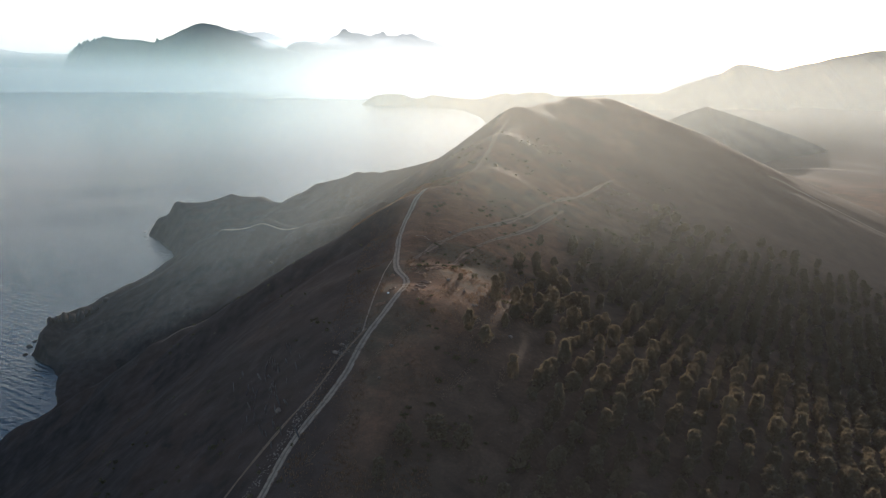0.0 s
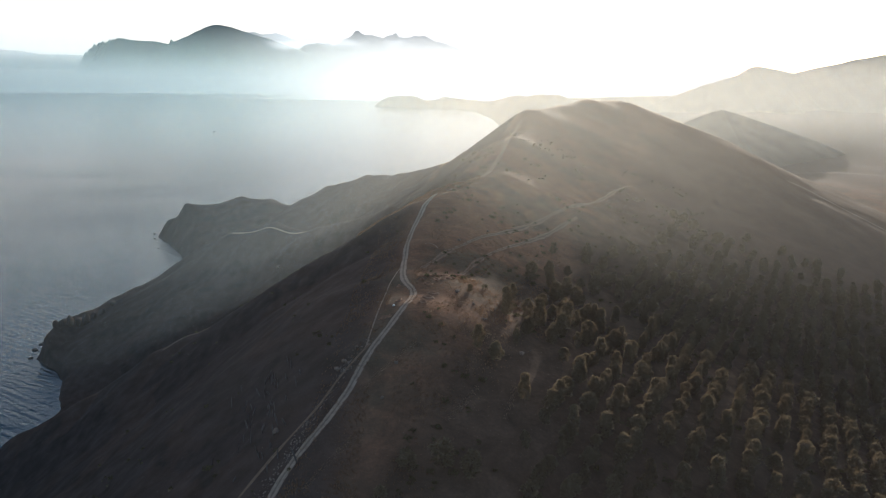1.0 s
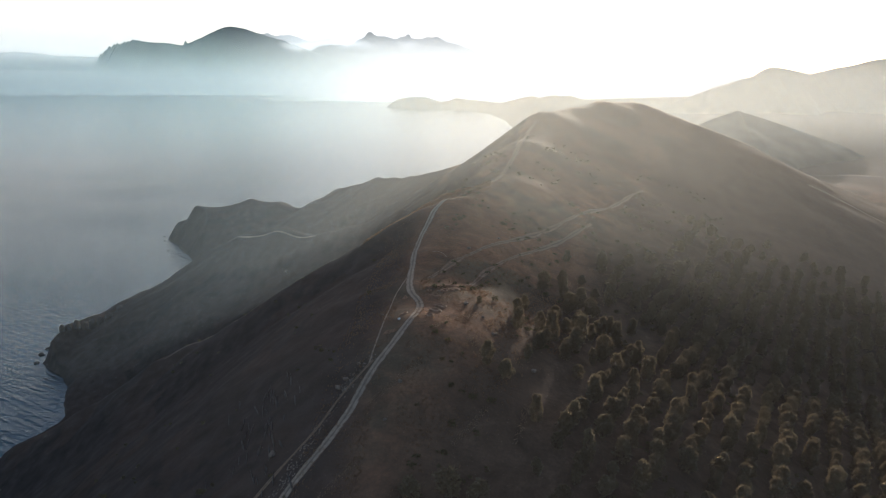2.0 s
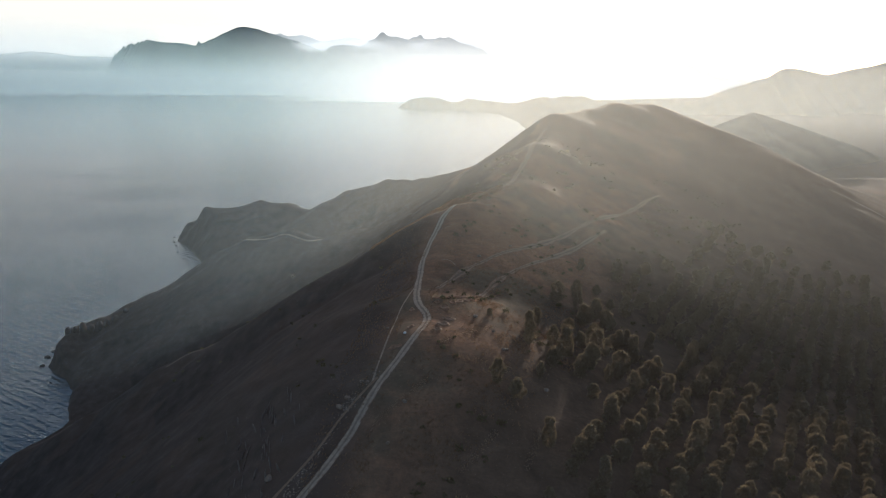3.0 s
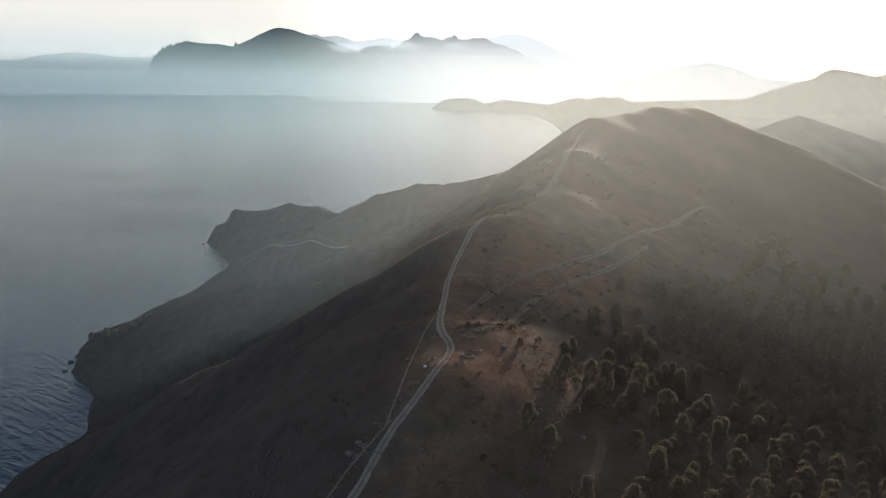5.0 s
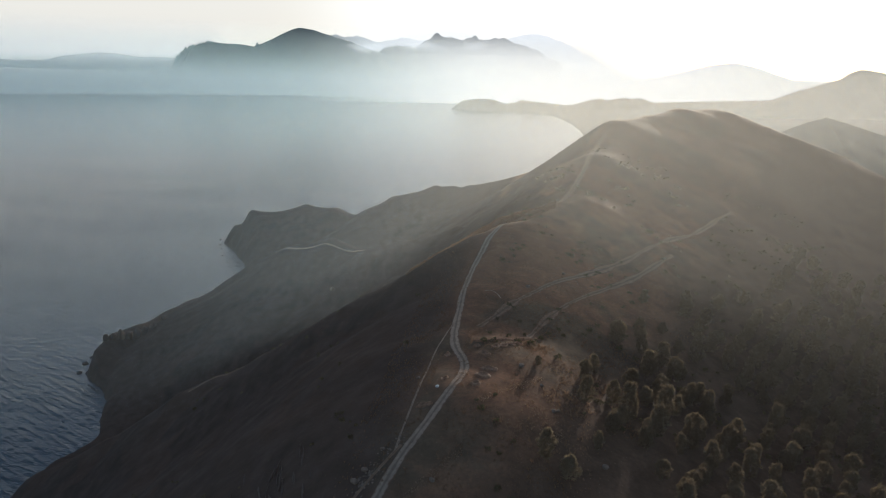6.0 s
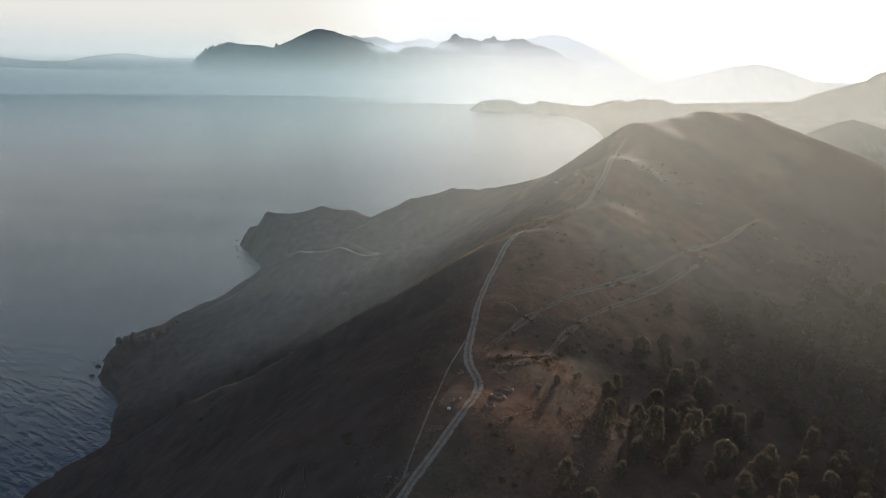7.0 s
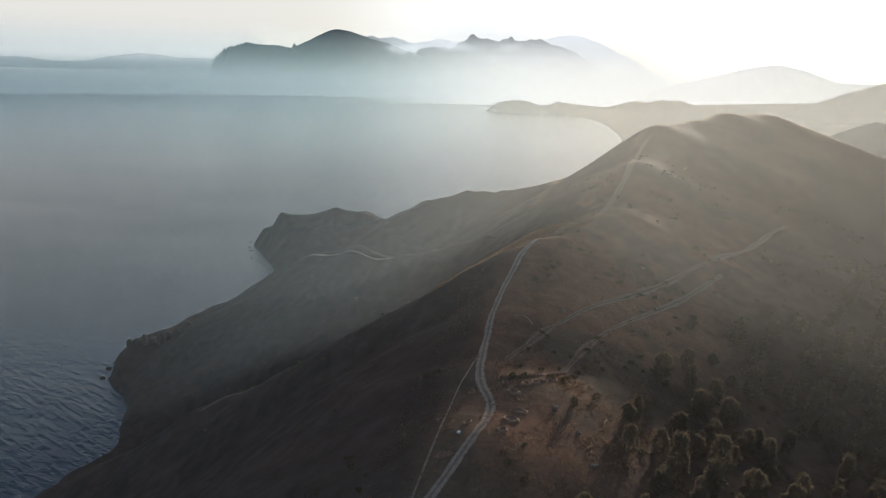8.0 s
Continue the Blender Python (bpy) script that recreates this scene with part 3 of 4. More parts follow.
track("footpath", [(-134, 293.5), (-123, 297), (-114, 302), (-107, 299.5), (-100, 295)], 0.6, GRAVEL, "pale footpath on the crest of a spur", category="path", rag=0.4)

track("track", [(262, 561), (279, 556), (292, 534), (308, 521), (331, 507), (360, 492)], 2.4, GRAVEL, "pale dirt track over the landward shoulder", rag=0.3)

# ---- pines ----
def leaf_material(name, dark, light, glow, through_leaf=0.35):
    m = Mat(name)
    info = m.n("ShaderNodeObjectInfo")
    n = m.noise(1.3, 3, 0.6)
    col = m.ramp(m.math("ADD", m.math("MULTIPLY", n, 0.7), m.math("MULTIPLY", info.outputs["Random"], 0.3)), (0.25, dark), (0.75, light))
    d = m.n("ShaderNodeBsdfDiffuse")
    t = m.n("ShaderNodeBsdfTranslucent")
    m.l(col, d.inputs[0])
    m.l(m.mix(0.6, col, glow), t.inputs[0])
    mx = m.n("ShaderNodeMixShader", Fac=through_leaf)
    m.l(d.outputs[0], mx.inputs[1])
    m.l(t.outputs[0], mx.inputs[2])
    m.l(mx.outputs[0], m.out.inputs[0])
    return m.m


def bark_material():
    m = Mat("pine_bark")
    n = m.noise(6, 4, 0.6, stretch=(1, 1, 0.25))
    return m.surface(m.ramp(n, (0.3, (0.05, 0.035, 0.026)), (0.7, (0.15, 0.1, 0.07))), 0.9, m.bump(n, 0.6, 0.03), spec=0.15)


NEEDLES = leaf_material("pine_needles", (0.038, 0.034, 0.022), (0.125, 0.104, 0.064), (0.27, 0.2, 0.12), 0.34)
DRYGRASS = leaf_material("dry_grass", (0.075, 0.045, 0.027), (0.17, 0.105, 0.062), (0.25, 0.158, 0.096), 0.42)
SHRUB = leaf_material("shrub_leaves", (0.03, 0.032, 0.015), (0.08, 0.075, 0.035), (0.14, 0.12, 0.06))
BARK = bark_material()


def pine_crown(seed, tall, wide, tufts, thick=1.0, blades=6, slim=0.3):
    """Needle tufts along whorls of boughs: a rounded, gappy young crown. Vertices and triangles."""
    r = np.random.default_rng(seed)
    lean = r.normal(0, 0.05, 2)
    co, tri = [], []
    lobes = r.uniform(0, 6.28, 3)
    for k in range(tufts):
        f = r.uniform(0.0, 1.0) ** 0.9
        h = 0.08 + 0.92 * f
        prof = (1 - (abs(f - 0.38) / 0.64) ** 2.3) ** 0.6 * (0.82 + 0.18 * math.sin(9 * f + seed)) + 0.05
        a = r.uniform(0, 6.283)
        lump = 1 + 0.22 * math.sin(2 * a + lobes[0]) + 0.16 * math.sin(3 * a + lobes[1] + 5 * f)
        rad = wide * 0.5 * prof * lump * r.uniform(0.25, 1.05) ** 0.5
        c = np.array((math.cos(a) * rad + lean[0] * h * tall, math.sin(a) * rad + lean[1] * h * tall, h * tall + 0.1 * rad))
        out = np.array((math.cos(a), math.sin(a), 0.75)) / 1.25
        size = wide * thick * r.uniform(0.12, 0.22)
        for j in range(blades):
            d = out * 0.7 + r.normal(0, 0.62, 3)
            d /= np.linalg.norm(d)
            w = np.cross(d, r.normal(0, 1, 3))
            w *= slim / np.linalg.norm(w)
            b = len(co)
            co += [c - w * size - d * size * 0.3, c + w * size - d * size * 0.3, c + d * size]
            tri.append((b, b + 1, b + 2))
    return np.array(co), np.array(tri)


def tapered(r0, r1, h, sides=6, bend=0.1):
    zs = np.array((-0.4, h * 0.35, h * 0.7, h))
    co, quads = [], []
    for i, z in enumerate(zs):
        rr = r0 + (r1 - r0) * i / 3
        for k in range(sides):
            a = 6.2832 * k / sides
            co.append((math.cos(a) * rr + bend * math.sin(i * 1.3), math.sin(a) * rr, z))
    for i in range(3):
        for k in range(sides):
            quads.append((i * sides + k, i * sides + (k + 1) % sides, (i + 1) * sides + (k + 1) % sides, (i + 1) * sides + k))
    return np.array(co), np.array(quads)


def part(name, co, faces, material, parent, label="", smooth=False):
    ob = mesh_object(name, co, faces, material, smooth)
    ob.parent = parent
    return tagged(ob, label)


PINES = [(6.6, 4.8), (5.4, 4.7), (6.0, 4.2), (4.6, 4.2), (7.6, 4.9)]
CROWNS = [pine_crown(20 + i, h, w, 230, 1.0, 10, 0.17) for i, (h, w) in enumerate(PINES)]
SMALL = [pine_crown(60 + i, h, w, 120, 1.25, 7, 0.24) for i, (h, w) in enumerate(PINES)]


def pine(i, m):
    tree = new("pine_tree")
    tree.matrix_world = m
    h = PINES[i][0]
    part("trunk", *tapered(0.13, 0.03, h * 0.9), BARK, tree, "thin grey-brown trunk", True)
    part("crown", *CROWNS[i], NEEDLES, tree, "bushy dark green needles")
    return tagged(tree, ("young dark green pine with rounded crown on dry slope", "low bushy dark pine in a planted row", "slender young pine in a planted row",
                         "small round pine bush in a planted row", "tall dark pine standing on the grassy slope")[i], "tree", "pines of the plantation")


def plantation():
    """Places (x, y, turn, size, kind) of pines in rows that run up the slope."""
    r = np.random.default_rng(4)
    a = radians(27)
    out = []
    for row in range(-34, 66):
        for k in range(-34, 120):
            u, v = row * 6.5 + r.normal(0, 0.5), k * 4.3 + r.normal(0, 0.9)
            x, y = 60 + u * math.cos(a) + v * math.sin(a), 190 - u * math.sin(a) + v * math.cos(a)
            if not (105 < y < 405 and -14 < x < 330):
                continue
            s = x - 0.42 * (y - 190) + 6 * float(value_noise(np.array(x), np.array(y), 25.0, 77))
            dense = 0.93 if s > 36 else 0.62 if s > 13 and 190 < y < 320 else 0.1 if s > 3 and 195 < y < 320 else 0.12 if s > 8 and y < 196 else 0.0
            dense *= 0.35 + 0.65 * min(1.0, max(0.0, (400 - y) / 90))
            if y > 330 and s < 60:
                dense *= 0.4
            if y > 235:
                dense *= 0.85
            gap = float(value_noise(np.array(x), np.array(y), 16.0, 90))
            if r.random() < dense * (0.45 if gap > 0.45 else 1.0):
                out.append((x, y, r.uniform(0, 6.283), r.uniform(0.6, 1.0), int(r.integers(0, 5))))
    return out


def scatter_mesh(name, places, shapes, material, label, category):
    """Many small plants in one mesh: places (x, y, turn, size, kind)."""
    cos, faces, base = [], [], 0
    for x, y, turn, size, kind in places:
        co, f = shapes[kind]
        c, s = math.cos(turn) * size, math.sin(turn) * size
        p = np.empty_like(co)
        p[:, 0], p[:, 1], p[:, 2] = x + co[:, 0] * c - co[:, 1] * s, y + co[:, 0] * s + co[:, 1] * c, co[:, 2] * size + float(ground_z(x, y))
        cos.append(p)
        faces.append(f + base)
        base += len(co)
    return tagged(mesh_object(name, np.concatenate(cos), np.concatenate(faces), material, False), label, category, kind="stuff")


# pines that stand by themselves on the grass
LONE = ((27.1, 210.6, 1.1), (28.2, 255.5, 1.0), (36.6, 267.6, 1.05), (55.1, 268.3, 1.1), (43.7, 246, 1.0), (19.8, 228.6, 0.8), (36.6, 218.7, 1.05), (50.9, 233.1, 0.95), (23.4, 215.1, 0.9), (16.5, 209.1, 0.8), (58, 305, 0.9),
        (41.4, 296.3, 0.8), (65.7, 271, 1.0), (5, 220.4, 0.35), (73.7, 264, 0.95))
places = [p for p in plantation() if min((p[0] - a) ** 2 + (p[1] - b) ** 2 for a, b, c in LONE) > 16] + [(a, b, a * 3.1, c, (4, 0, 2)[k % 3]) for k, (a, b, c) in enumerate(LONE)]
near = sorted((p for p in places if p[1] < 290), key=lambda p: abs(p[0] - 45) + abs(p[1] - 205))[:300]
chosen = set((p[0], p[1]) for p in near)
models = {}
for x, y, turn, size, kind in near:
    m = Matrix.LocRotScale((x, y, float(ground_z(x, y))), Euler((0, 0, turn)), (size * 0.86, size * 0.86, size * 1.12))
    if kind in models:
        copy_thing(models[kind], Matrix.LocRotScale((x, y, float(ground_z(x, y))), Euler((0, 0, turn)), None)).scale = (size * 0.86, size * 0.86, size * 1.12)
    else:
        models[kind] = pine(kind, m)
scatter_mesh("pine_plantation", [p for p in places if (p[0], p[1]) not in chosen], SMALL, NEEDLES, "rows of young dark pines on the hillside", "trees")

# ---- shrubs and grass ----
def tuft(seed, blades, tall):
    r = np.random.default_rng(seed)
    co, tri = [], []
    for k in range(blades):
        a, lean = r.uniform(0, 6.283), r.uniform(0.15, 0.7)
        h = tall * r.uniform(0.5, 1)
        c = r.normal(0, 0.16, 2)
        w = np.array((-math.sin(a), math.cos(a))) * 0.06
        b = len(co)
        co += [(c[0] - w[0], c[1] - w[1], -0.05), (c[0] + w[0], c[1] + w[1], -0.05), (c[0] + math.cos(a) * lean * h, c[1] + math.sin(a) * lean * h, h)]
        tri.append((b, b + 1, b + 2))
    return np.array(co), np.array(tri)


def bush(seed, tall, wide, tufts):
    co, tri = pine_crown(seed, tall, wide, tufts)
    co[:, 2] -= tall * 0.12
    return co, tri


BUSHES = [bush(200 + i, h, w, 34) for i, (h, w) in enumerate(((0.9, 1.5), (0.7, 1.2), (1.3, 1.6), (0.6, 1.7)))]
TUFTS = [tuft(300 + i, 7, 0.55 + 0.1 * i) for i in range(4)]


def strewn(count, x0, x1, y0, y1, seed, keep, lo, hi):
    r = np.random.default_rng(seed)
    out = []
    x, y = r.uniform(x0, x1, count), r.uniform(y0, y1, count)
    ok = keep(x, y, r)
    for a, b in zip(x[ok], y[ok]):
        out.append((a, b, r.uniform(0, 6.283), r.uniform(lo, hi), int(r.integers(0, 4))))
    return out


on_slope = lambda x, y, r: (value_noise(x, y, 14.0, 51) + 0.6 * r.uniform(-1, 1, x.shape) > 0.45) & (np.abs(x + 18) > 3)
scatter_mesh("low_shrubs", strewn(3200, -10, 150, 120, 460, 5, on_slope, 0.6, 1.5), BUSHES, SHRUB, "low dark shrubs dotted over dry grass", "shrubs")
scatter_mesh("low_shrubs", strewn(350, -130, -24, 120, 330, 6, on_slope, 0.5, 1.2), BUSHES, SHRUB, "low shrubs on the steep seaward slope", "shrubs")
worn = lambda x, y, r: (((x + 6.8) / 4.5) ** 2 + ((y - 210.5) / 5.5) ** 2 > 1) & (value_noise(x, y, 7.0, 61) + 0.7 * r.uniform(-1, 1, x.shape) > 0.0) & (np.abs(x + 17) > 2.6) & (x - 0.42 * (y - 190) < 14 + 8 * r.uniform(-1, 1, x.shape))
brow_line = lambda x: np.interp(x, (-44, -22, -4, 12), (296, 314, 328, 350))
on_brow = lambda x, y, r: (y > brow_line(x) - 2) & (y < brow_line(x) + 9 + 12 * r.uniform(0, 1, x.shape))
scatter_mesh("dry_grass", strewn(16000, -44, 10, 294, 366, 8, on_brow, 0.6, 1.3), TUFTS, DRYGRASS, "sunlit dry grass on the brow of a spur", "grass")
scatter_mesh("dry_grass", strewn(42000, -34, 70, 125, 300, 7, worn, 0.4, 0.85), TUFTS, DRYGRASS, "tufts of dry yellow-brown grass", "grass")


CLUMPS = ((-33, 135.5, 4.5), (-22, 133, 5.0), (-18, 130, 4.0), (-10, 130, 5.0), (-4.5, 132, 3.5), (-3, 127, 4.0), (12, 206, 7.0), (20, 222, 6.0), (30, 226, 5.0), (26, 206, 4.0), (4, 232, 6.0))
in_clumps = lambda x, y, r: np.min([((x - a) ** 2 + (y - b) ** 2) / c ** 2 for a, b, c in CLUMPS], axis=0) < r.uniform(0, 1, x.shape)
scatter_mesh("dry_grass", strewn(30000, -40, 36, 121, 240, 12, in_clumps, 0.5, 1.1), TUFTS, DRYGRASS, "clumps of tall orange-brown dry grass", "grass")
STRIPS = (((-21, 166), (-9.6, 180.6)), ((0, 156.5), (7, 168)), ((6.5, 186), (10.6, 192.4)), ((-8, 196), (6, 214)), ((-30, 137), (-22, 149)), ((14, 160), (17, 172)))
near_strip = lambda x, y, a, b: np.hypot(x - a[0] - (t := np.clip(((x - a[0]) * (b[0] - a[0]) + (y - a[1]) * (b[1] - a[1])) / ((b[0] - a[0]) ** 2 + (b[1] - a[1]) ** 2), 0, 1)) * (b[0] - a[0]), y - a[1] - t * (b[1] - a[1]))
in_strips = lambda x, y, r: np.min([near_strip(x, y, a, b) for a, b in STRIPS], axis=0) < 1.1 * r.uniform(0, 1, x.shape) ** 0.7
PALEGRASS = leaf_material("pale_strip_grass", (0.14, 0.095, 0.06), (0.3, 0.215, 0.14), (0.42, 0.3, 0.2), 0.45)
scatter_mesh("dry_grass", strewn(60000, -34, 20, 134, 216, 13, in_strips, 0.15, 0.36), TUFTS, PALEGRASS, "strips of paler grass on the dark slope", "grass")


# ---- stones and earthworks ----
def stone_material(name, dark, light):
    m = Mat(name)
    n = m.noise(1.7, 5, 0.65)
    return m.surface(m.ramp(n, (0.3, dark), (0.7, light)), 0.9, m.bump(n, 0.7, 0.1), spec=0.2)


STONE = stone_material("grey_stone", (0.07, 0.05, 0.036), (0.17, 0.125, 0.092))
CHALK = stone_material("pale_stone", (0.4, 0.38, 0.35), (0.65, 0.62, 0.58))
RIBROCK = stone_material("weathered_rib_rock", (0.022, 0.018, 0.016), (0.066, 0.056, 0.048))
DARKROCK = stone_material("dark_shore_rock", (0.02, 0.015, 0.013), (0.06, 0.045, 0.037))
EARTH = stone_material("dug_earth", (0.1, 0.054, 0.031), (0.22, 0.122, 0.068))


def boulder(seed, sx, sy, sz, name, material, label, category, group, x, y, sink=0.25, z=None, turn=None):
    """An angular stone, flattened in places, set into the ground."""
    r = np.random.default_rng(seed)
    bm = bmesh.new()
    bmesh.ops.create_icosphere(bm, subdivisions=2, radius=1.0)
    planes = [(Vector(r.normal(0, 1, 3)).normalized(), r.uniform(0.62, 0.85)) for _ in range(7)]
    for v in bm.verts:
        for nrm, cut in planes:
            d = v.co.dot(nrm)
            if d > cut:
                v.co -= nrm * (d - cut)
        v.co *= 1 + 0.12 * noise.noise(v.co * 1.7 + Vector((seed, 0, 0)))
        v.co = Vector((v.co.x * sx, v.co.y * sy, v.co.z * sz))
    me = bpy.data.meshes.new(name)
    bm.to_mesh(me)
    bm.free()
    me.materials.append(material)
    ob = new(name, me)
    base = float(ground_z(x, y)) if z is None else z
    ob.matrix_world = pose(x, y, base + sz * (0.75 - sink), 0, 0, r.uniform(0, 360) if turn is None else turn)
    return tagged(ob, label, category, group)


boulder(1, 0.5, 0.4, 0.35, "white_stone", CHALK, "white painted stone beside the dirt road", "stone", "", -17.9, 201.2)
for k, (x, y, size) in enumerate(((0.9, 217, 0.75), (6.1, 210.3, 0.5), (8.9, 200.2, 0.55), (22.6, 217.3, 0.6), (12.7, 290.4, 0.6), (0.8, 273, 0.7), (-23.5, 207.4, 0.5),
                                  (19.8, 188.1, 0.7), (9.7, 200.9, 0.5), (-14.3, 172.7, 0.6), (-28.5, 176, 0.7), (-30, 173.6, 0.8), (-42.5, 158, 0.9), (-16.6, 161.5, 0.5), (-26, 181, 0.5))):
    boulder(10 + k, size * 1.2, size, size * 0.8, "stone", STONE, "weathered grey stone lying in dry grass", "stone", "loose stones on the ridge", x, y)


def chip(seed):
    """A small angular stone: a squeezed, cut box."""
    r = np.random.default_rng(seed)
    co = np.array([(a, b, c) for c in (-0.4, 0.6) for a, b in ((-1, -0.8), (1, -0.7), (0.9, 0.8), (-0.8, 0.9))]) * r.uniform(0.6, 1.1, (8, 3)) * (0.3, 0.24, 0.26)
    quads = np.array(((3, 2, 1, 0), (4, 5, 6, 7), (0, 1, 5, 4), (1, 2, 6, 5), (2, 3, 7, 6), (3, 0, 4, 7)))
    return co, quads


r = np.random.default_rng(15)
verge, rubble = np.array(((-22.5, 184), (-25.5, 178), (-28.1, 173), (-31.7, 162.5), (-34.1, 156), (-36.1, 148), (-41.4, 136.5), (-46, 131))), []
for k in range(420):
    f = r.uniform(0, 7) if k % 3 else r.choice((1.8, 4.9, 5.8)) + r.normal(0, 0.22)
    at = np.array([np.interp(f, range(8), verge[:, i]) for i in (0, 1)]) + r.normal(0, 1.0, 2)
    rubble.append((at[0], at[1], r.uniform(0, 6.283), r.uniform(0.25, 0.95), int(r.integers(0, 4))))
scatter_mesh("rubble", rubble, [chip(70 + k) for k in range(4)], stone_material("pale_rubble", (0.07, 0.052, 0.04), (0.2, 0.155, 0.12)), "pale stony rubble along the road verge", "rubble")
boulder(40, 2.6, 2.0, 2.2, "rock", STONE, "grey rock jutting from the seaward slope", "rock", "", -56.5, 316.5)
boulder(41, 1.6, 1.3, 1.2, "rock", STONE, "small pale rock on the slope of a coastal spur", "rock", "", -125.9, 458.9)
# ribs of rock below the road, edges of upturned strata
r = np.random.default_rng(9)
for k in range(56):
    y = r.uniform(146, 194)
    x = -46 - (y - 150) * 0.16 + r.normal(0, 4.2)
    boulder(100 + k, r.uniform(1.2, 4.6), r.uniform(0.12, 0.3), r.uniform(0.3, 0.7), "rock_rib", RIBROCK, "long narrow rib of grey rock on the steep bank", "rock", "rock ribs below the road", x, y, 0.8,
            turn=-74 + r.normal(0, 7))
# pinnacles on the near cape, boulders at the foot of the far one
for k, (x, y, w, h) in enumerate(((-304.5, 471, 2.0, 6.4), (-300, 473, 2.4, 4.4), (-296.5, 477, 2.0, 3.6), (-293, 481, 3.0, 6.0), (-288.5, 484, 3.0, 5.0), (-284, 486, 3.4, 6.0), (-279, 488, 3.0, 4.4), (-274, 492, 3.4, 3.4), (-268, 498, 2.6, 2.6))):
    boulder(160 + k, w, w * 0.8, h, "pinnacle", DARKROCK, "dark rock pinnacle on the tip of a cape", "rock", "pinnacles of the cape", x, y, 0.35)
for k, (x, y, w) in enumerate(((-386, 826, 1.3), (-376, 803, 1.2), (-366, 788, 1.1), (-352, 760, 1.1), (-316, 470, 1.6), (-310, 455, 1.4), (-318, 480, 1.2))):
    boulder(180 + k, w * 1.8, w * 1.4, w * 0.45, "shore_rock", DARKROCK, "dark boulder standing in the shallow sea", "rock", "rocks at the foot of the capes", x, y, 0.3, z=0.0)


def dugout(seed, x, y, a, b, turn):
    """An old pit: a ring of thrown-up earth round a hollow."""
    n, rings = 20, ((0.18, 0.02), (0.45, 0.04), (0.62, 0.3), (0.78, 0.42), (0.92, 0.2), (1.05, -0.12))
    rr = np.random.default_rng(seed)
    wob = 1 + 0.13 * np.sin(np.arange(n) * 0.63 + seed) + rr.normal(0, 0.05, n)
    co, quads = [], []
    c, s2 = math.cos(turn), math.sin(turn)
    for f, h in rings:
        for k in range(n):
            u, v = math.cos(6.2832 * k / n) * a * f * wob[k], math.sin(6.2832 * k / n) * b * f * wob[k]
            px, py = x + u * c - v * s2, y + u * s2 + v * c
            co.append((px, py, float(ground_z(px, py)) + 0.06 + h * (0.8 + 0.35 * math.sin(k * 0.9 + seed))))
    for j in range(len(rings) - 1):
        for k in range(n):
            quads.append((j * n + k, j * n + (k + 1) % n, (j + 1) * n + (k + 1) % n, (j + 1) * n + k))
    co.append((x, y, float(ground_z(x, y)) + 0.05))
    ob = mesh_object("earth_pit", co, quads, EARTH)
    bm = bmesh.new()
    bm.from_mesh(ob.data)
    bm.verts.ensure_lookup_table()
    for k in range(n):
        bm.faces.new((bm.verts[n * len(rings)], bm.verts[k], bm.verts[(k + 1) % n]))
    bmesh.ops.recalc_face_normals(bm, faces=bm.faces)
    bm.to_mesh(ob.data)
    bm.free()
    return tagged(ob, "old dug pit with a bank of bare earth", "pit", "earth pits beside the road")


for k, (x, y, a, b, turn) in enumerate(((-6.8, 212.6, 1.9, 1.3, 0.3), (-8.0, 208.6, 2.1, 1.4, 0.2), (-9.3, 203.4, 1.5, 1.0, 0.4), (-6.3, 224.6, 1.4, 1.0, 0.7), (-4.3, 226.2, 1.4, 1.0, 0.6),
                                        (-2.4, 228.2, 1.3, 0.9, 0.6), (-0.4, 230.4, 1.2, 0.9, 0.6), (-8.6, 219.8, 1.7, 1.1, 0.1), (-11.0, 223.4, 1.2, 0.8, 0.5), (-18.2, 219.0, 1.2, 0.8, 1.0),
                                        (-16.9, 205.2, 1.2, 0.8, 0.8), (-19.6, 194.3, 1.6, 1.0, 0.2))):
    dugout(k + 3, x, y, a, b, turn)


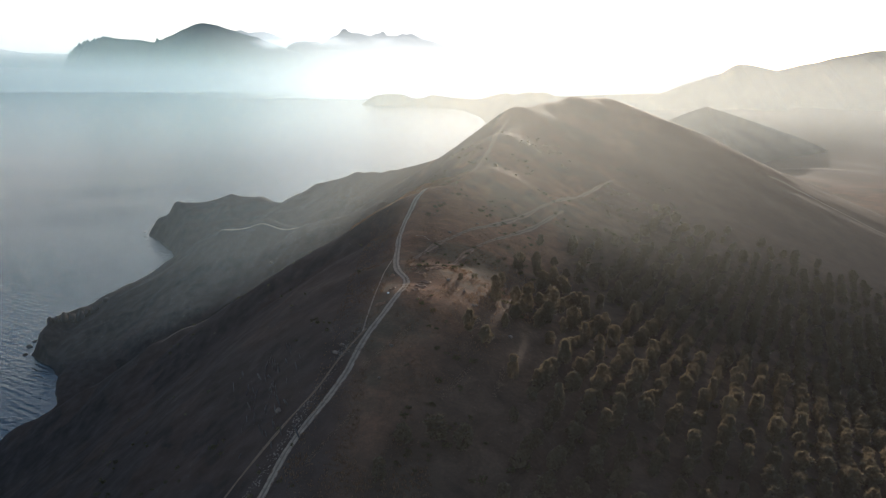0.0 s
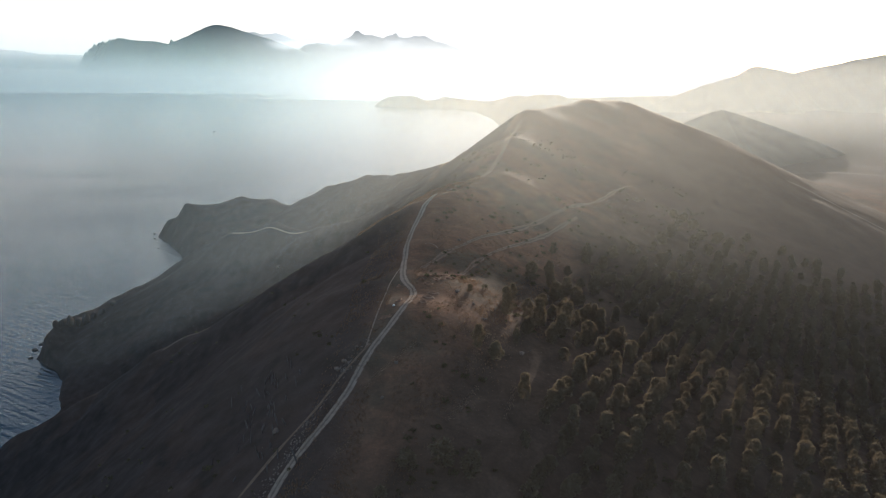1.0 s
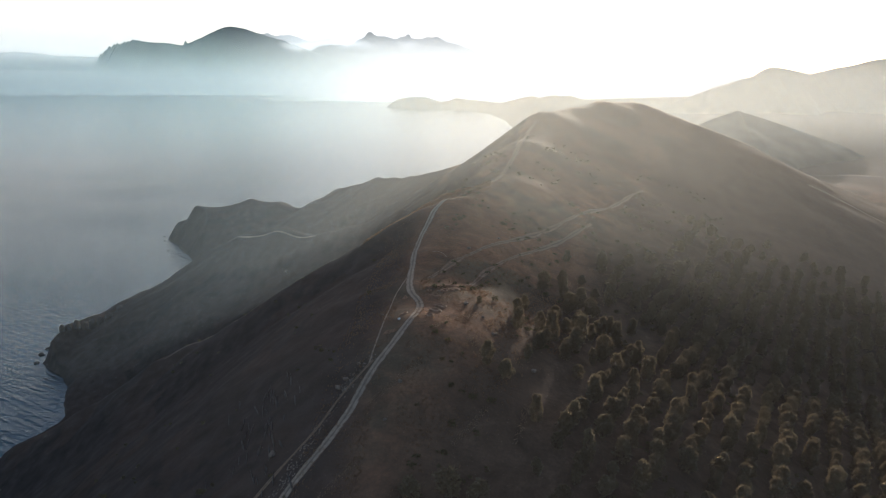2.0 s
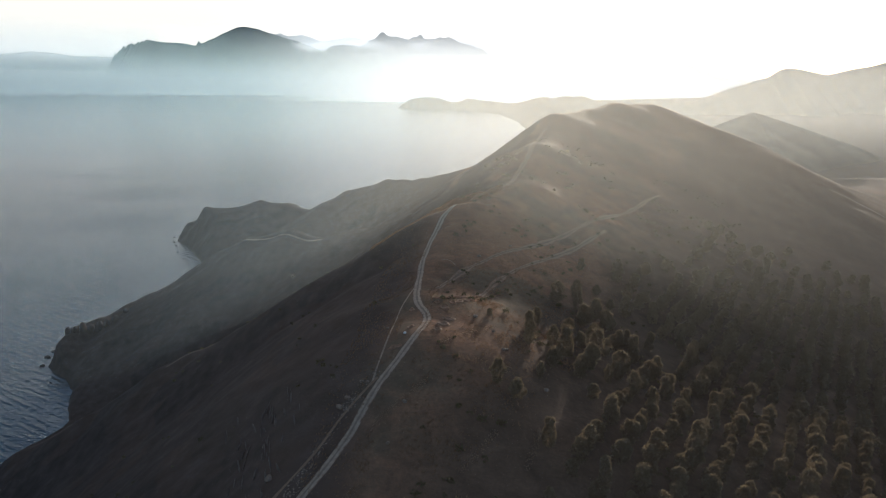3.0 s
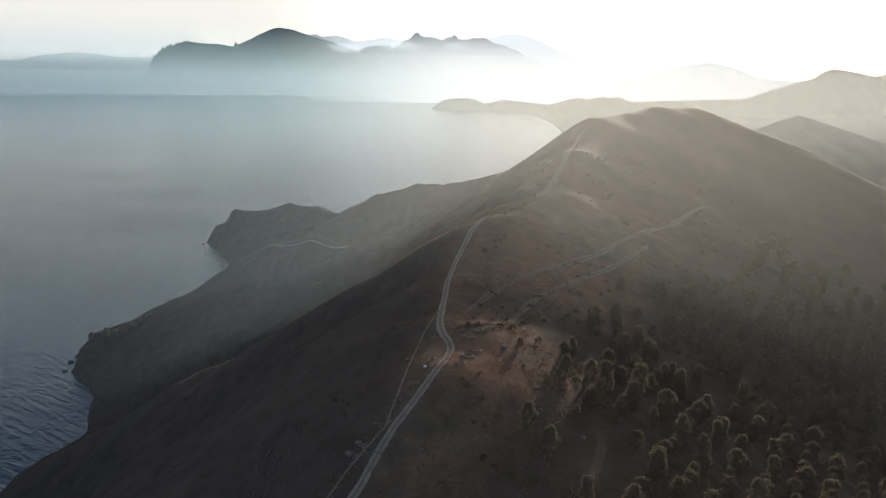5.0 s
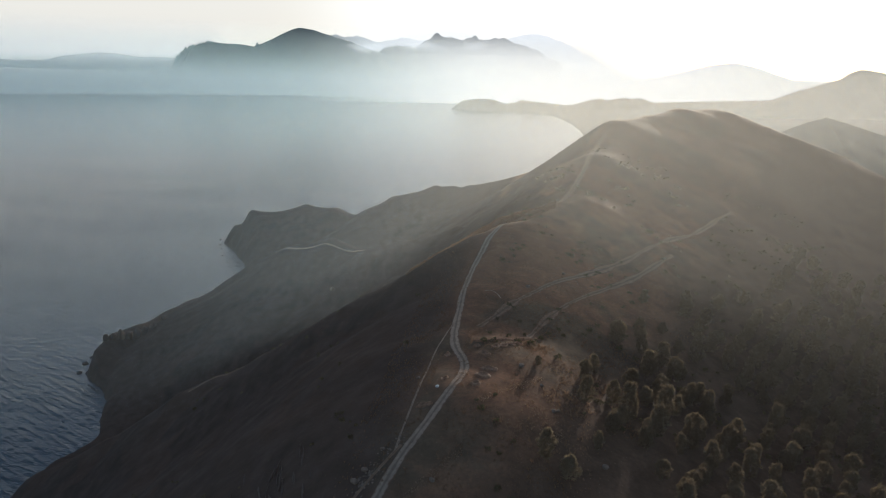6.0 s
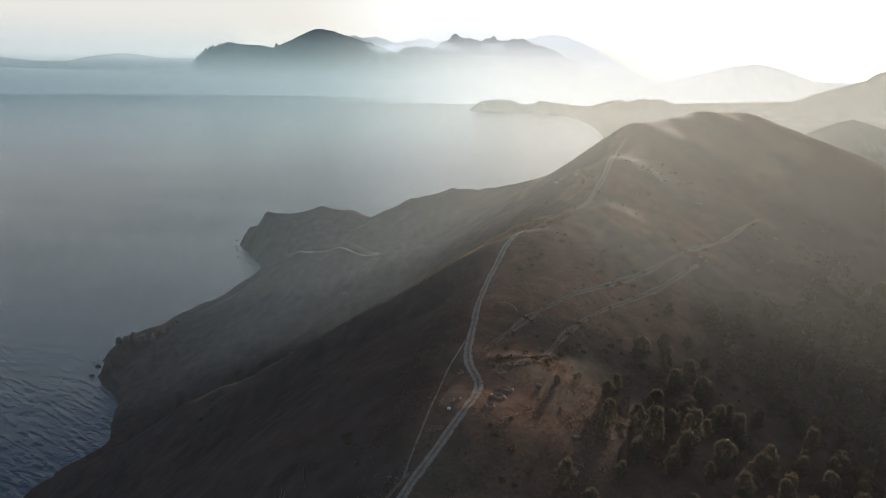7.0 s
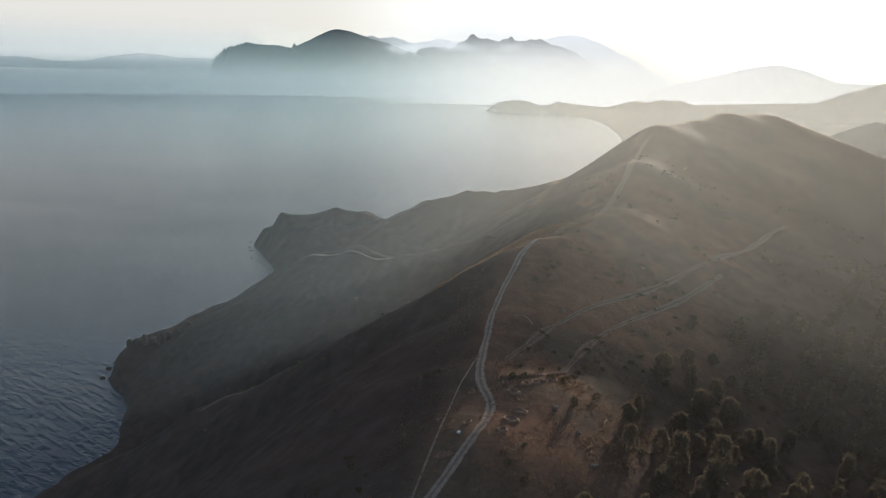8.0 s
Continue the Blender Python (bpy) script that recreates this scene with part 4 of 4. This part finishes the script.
def bank(pts, wide, high):
    """A long low bank of earth thrown up beside a trench."""
    p = np.array(pts, float)
    seg = np.r_[0, np.cumsum(np.linalg.norm(np.diff(p, axis=0), axis=1))]
    s3 = np.arange(0, seg[-1], 0.5)
    c = np.stack((np.interp(s3, seg, p[:, 0]), np.interp(s3, seg, p[:, 1])), 1)
    tan = np.gradient(c, axis=0)
    tan /= np.linalg.norm(tan, axis=1)[:, None]
    side = np.stack((-tan[:, 1], tan[:, 0]), 1)
    us, hs = np.array((-1, -0.6, -0.15, 0.25, 0.7, 1)), np.array((-0.15, 0.5, 1.0, 0.85, 0.3, -0.15))
    xy = c[:, None] + side[:, None] * (us[None, :, None] * wide * 0.5)
    z = ground_z(xy[..., 0], xy[..., 1]) + hs[None] * (high * (1 + 0.4 * fractal(s3, s3 * 0, 3, 2, 8)))[:, None]
    i = (np.arange(len(s3) - 1)[:, None] * 6 + np.arange(5)[None]).reshape(-1)
    ob = mesh_object("earth_bank", np.concatenate((xy, z[..., None]), -1).reshape(-1, 3), np.stack((i + 6, i + 7, i + 1, i), -1), EARTH)
    return tagged(ob, "long low earth bank of an old trench", "bank")


bank([(-12, 226), (-8.8, 227.6), (-4.6, 230.5), (-0.3, 234.3), (2.4, 237.6)], 1.0, 0.5)


# ---- the boat far out in the bay ----
def paint(name, col):
    m = Mat(name)
    n = m.noise(2.0, 3, 0.6)
    return m.surface(m.mix(m.step(n, 0.3, 0.7, 0.0, 0.3), col, (0.1, 0.1, 0.1)), 0.5)


def boat(x, y, turn):
    ob = new("boat")
    ob.matrix_world = pose(x, y, 0, 0, 0, turn)
    st = np.linspace(-1, 1, 11)
    co, quads = [], []
    for t in st:
        w = 1.7 * (1 - max(0.0, t) ** 2.2) ** 0.8 * (0.9 if t < -0.8 else 1.0) + 0.02
        sheer = 1.1 + 0.5 * max(0.0, t) ** 2
        co += [(t * 6, -w, sheer), (t * 6, -w * 0.75, 0.1), (t * 6, 0, -0.5), (t * 6, w * 0.75, 0.1), (t * 6, w, sheer), (t * 6, 0, sheer - 0.15)]
    for i in range(10):
        for k in range(6):
            a, b = i * 6 + k, i * 6 + (k + 1) % 6
            quads.append((a, b, b + 6, a + 6))
    part("hull", co, quads, paint("dark_hull_paint", (0.08, 0.09, 0.1)), ob, "dark hull")
    bm = bmesh.new()
    bmesh.ops.create_cube(bm, size=1.0, matrix=Matrix.Translation((-1.5, 0, 1.9)) @ Matrix.Diagonal((3.0, 2.0, 1.8, 1)))
    bmesh.ops.bevel(bm, geom=bm.edges[:], offset=0.2, segments=2, affect="EDGES")
    me = bpy.data.meshes.new("cabin")
    bm.to_mesh(me)
    bm.free()
    me.materials.append(paint("white_cabin_paint", (0.6, 0.6, 0.58)))
    cabin = new("cabin", me)
    cabin.parent = ob
    tagged(cabin, "small pale cabin")
    return tagged(ob, "small dark fishing boat far out on calm water", "boat")


boat(-777, 2103, 8)
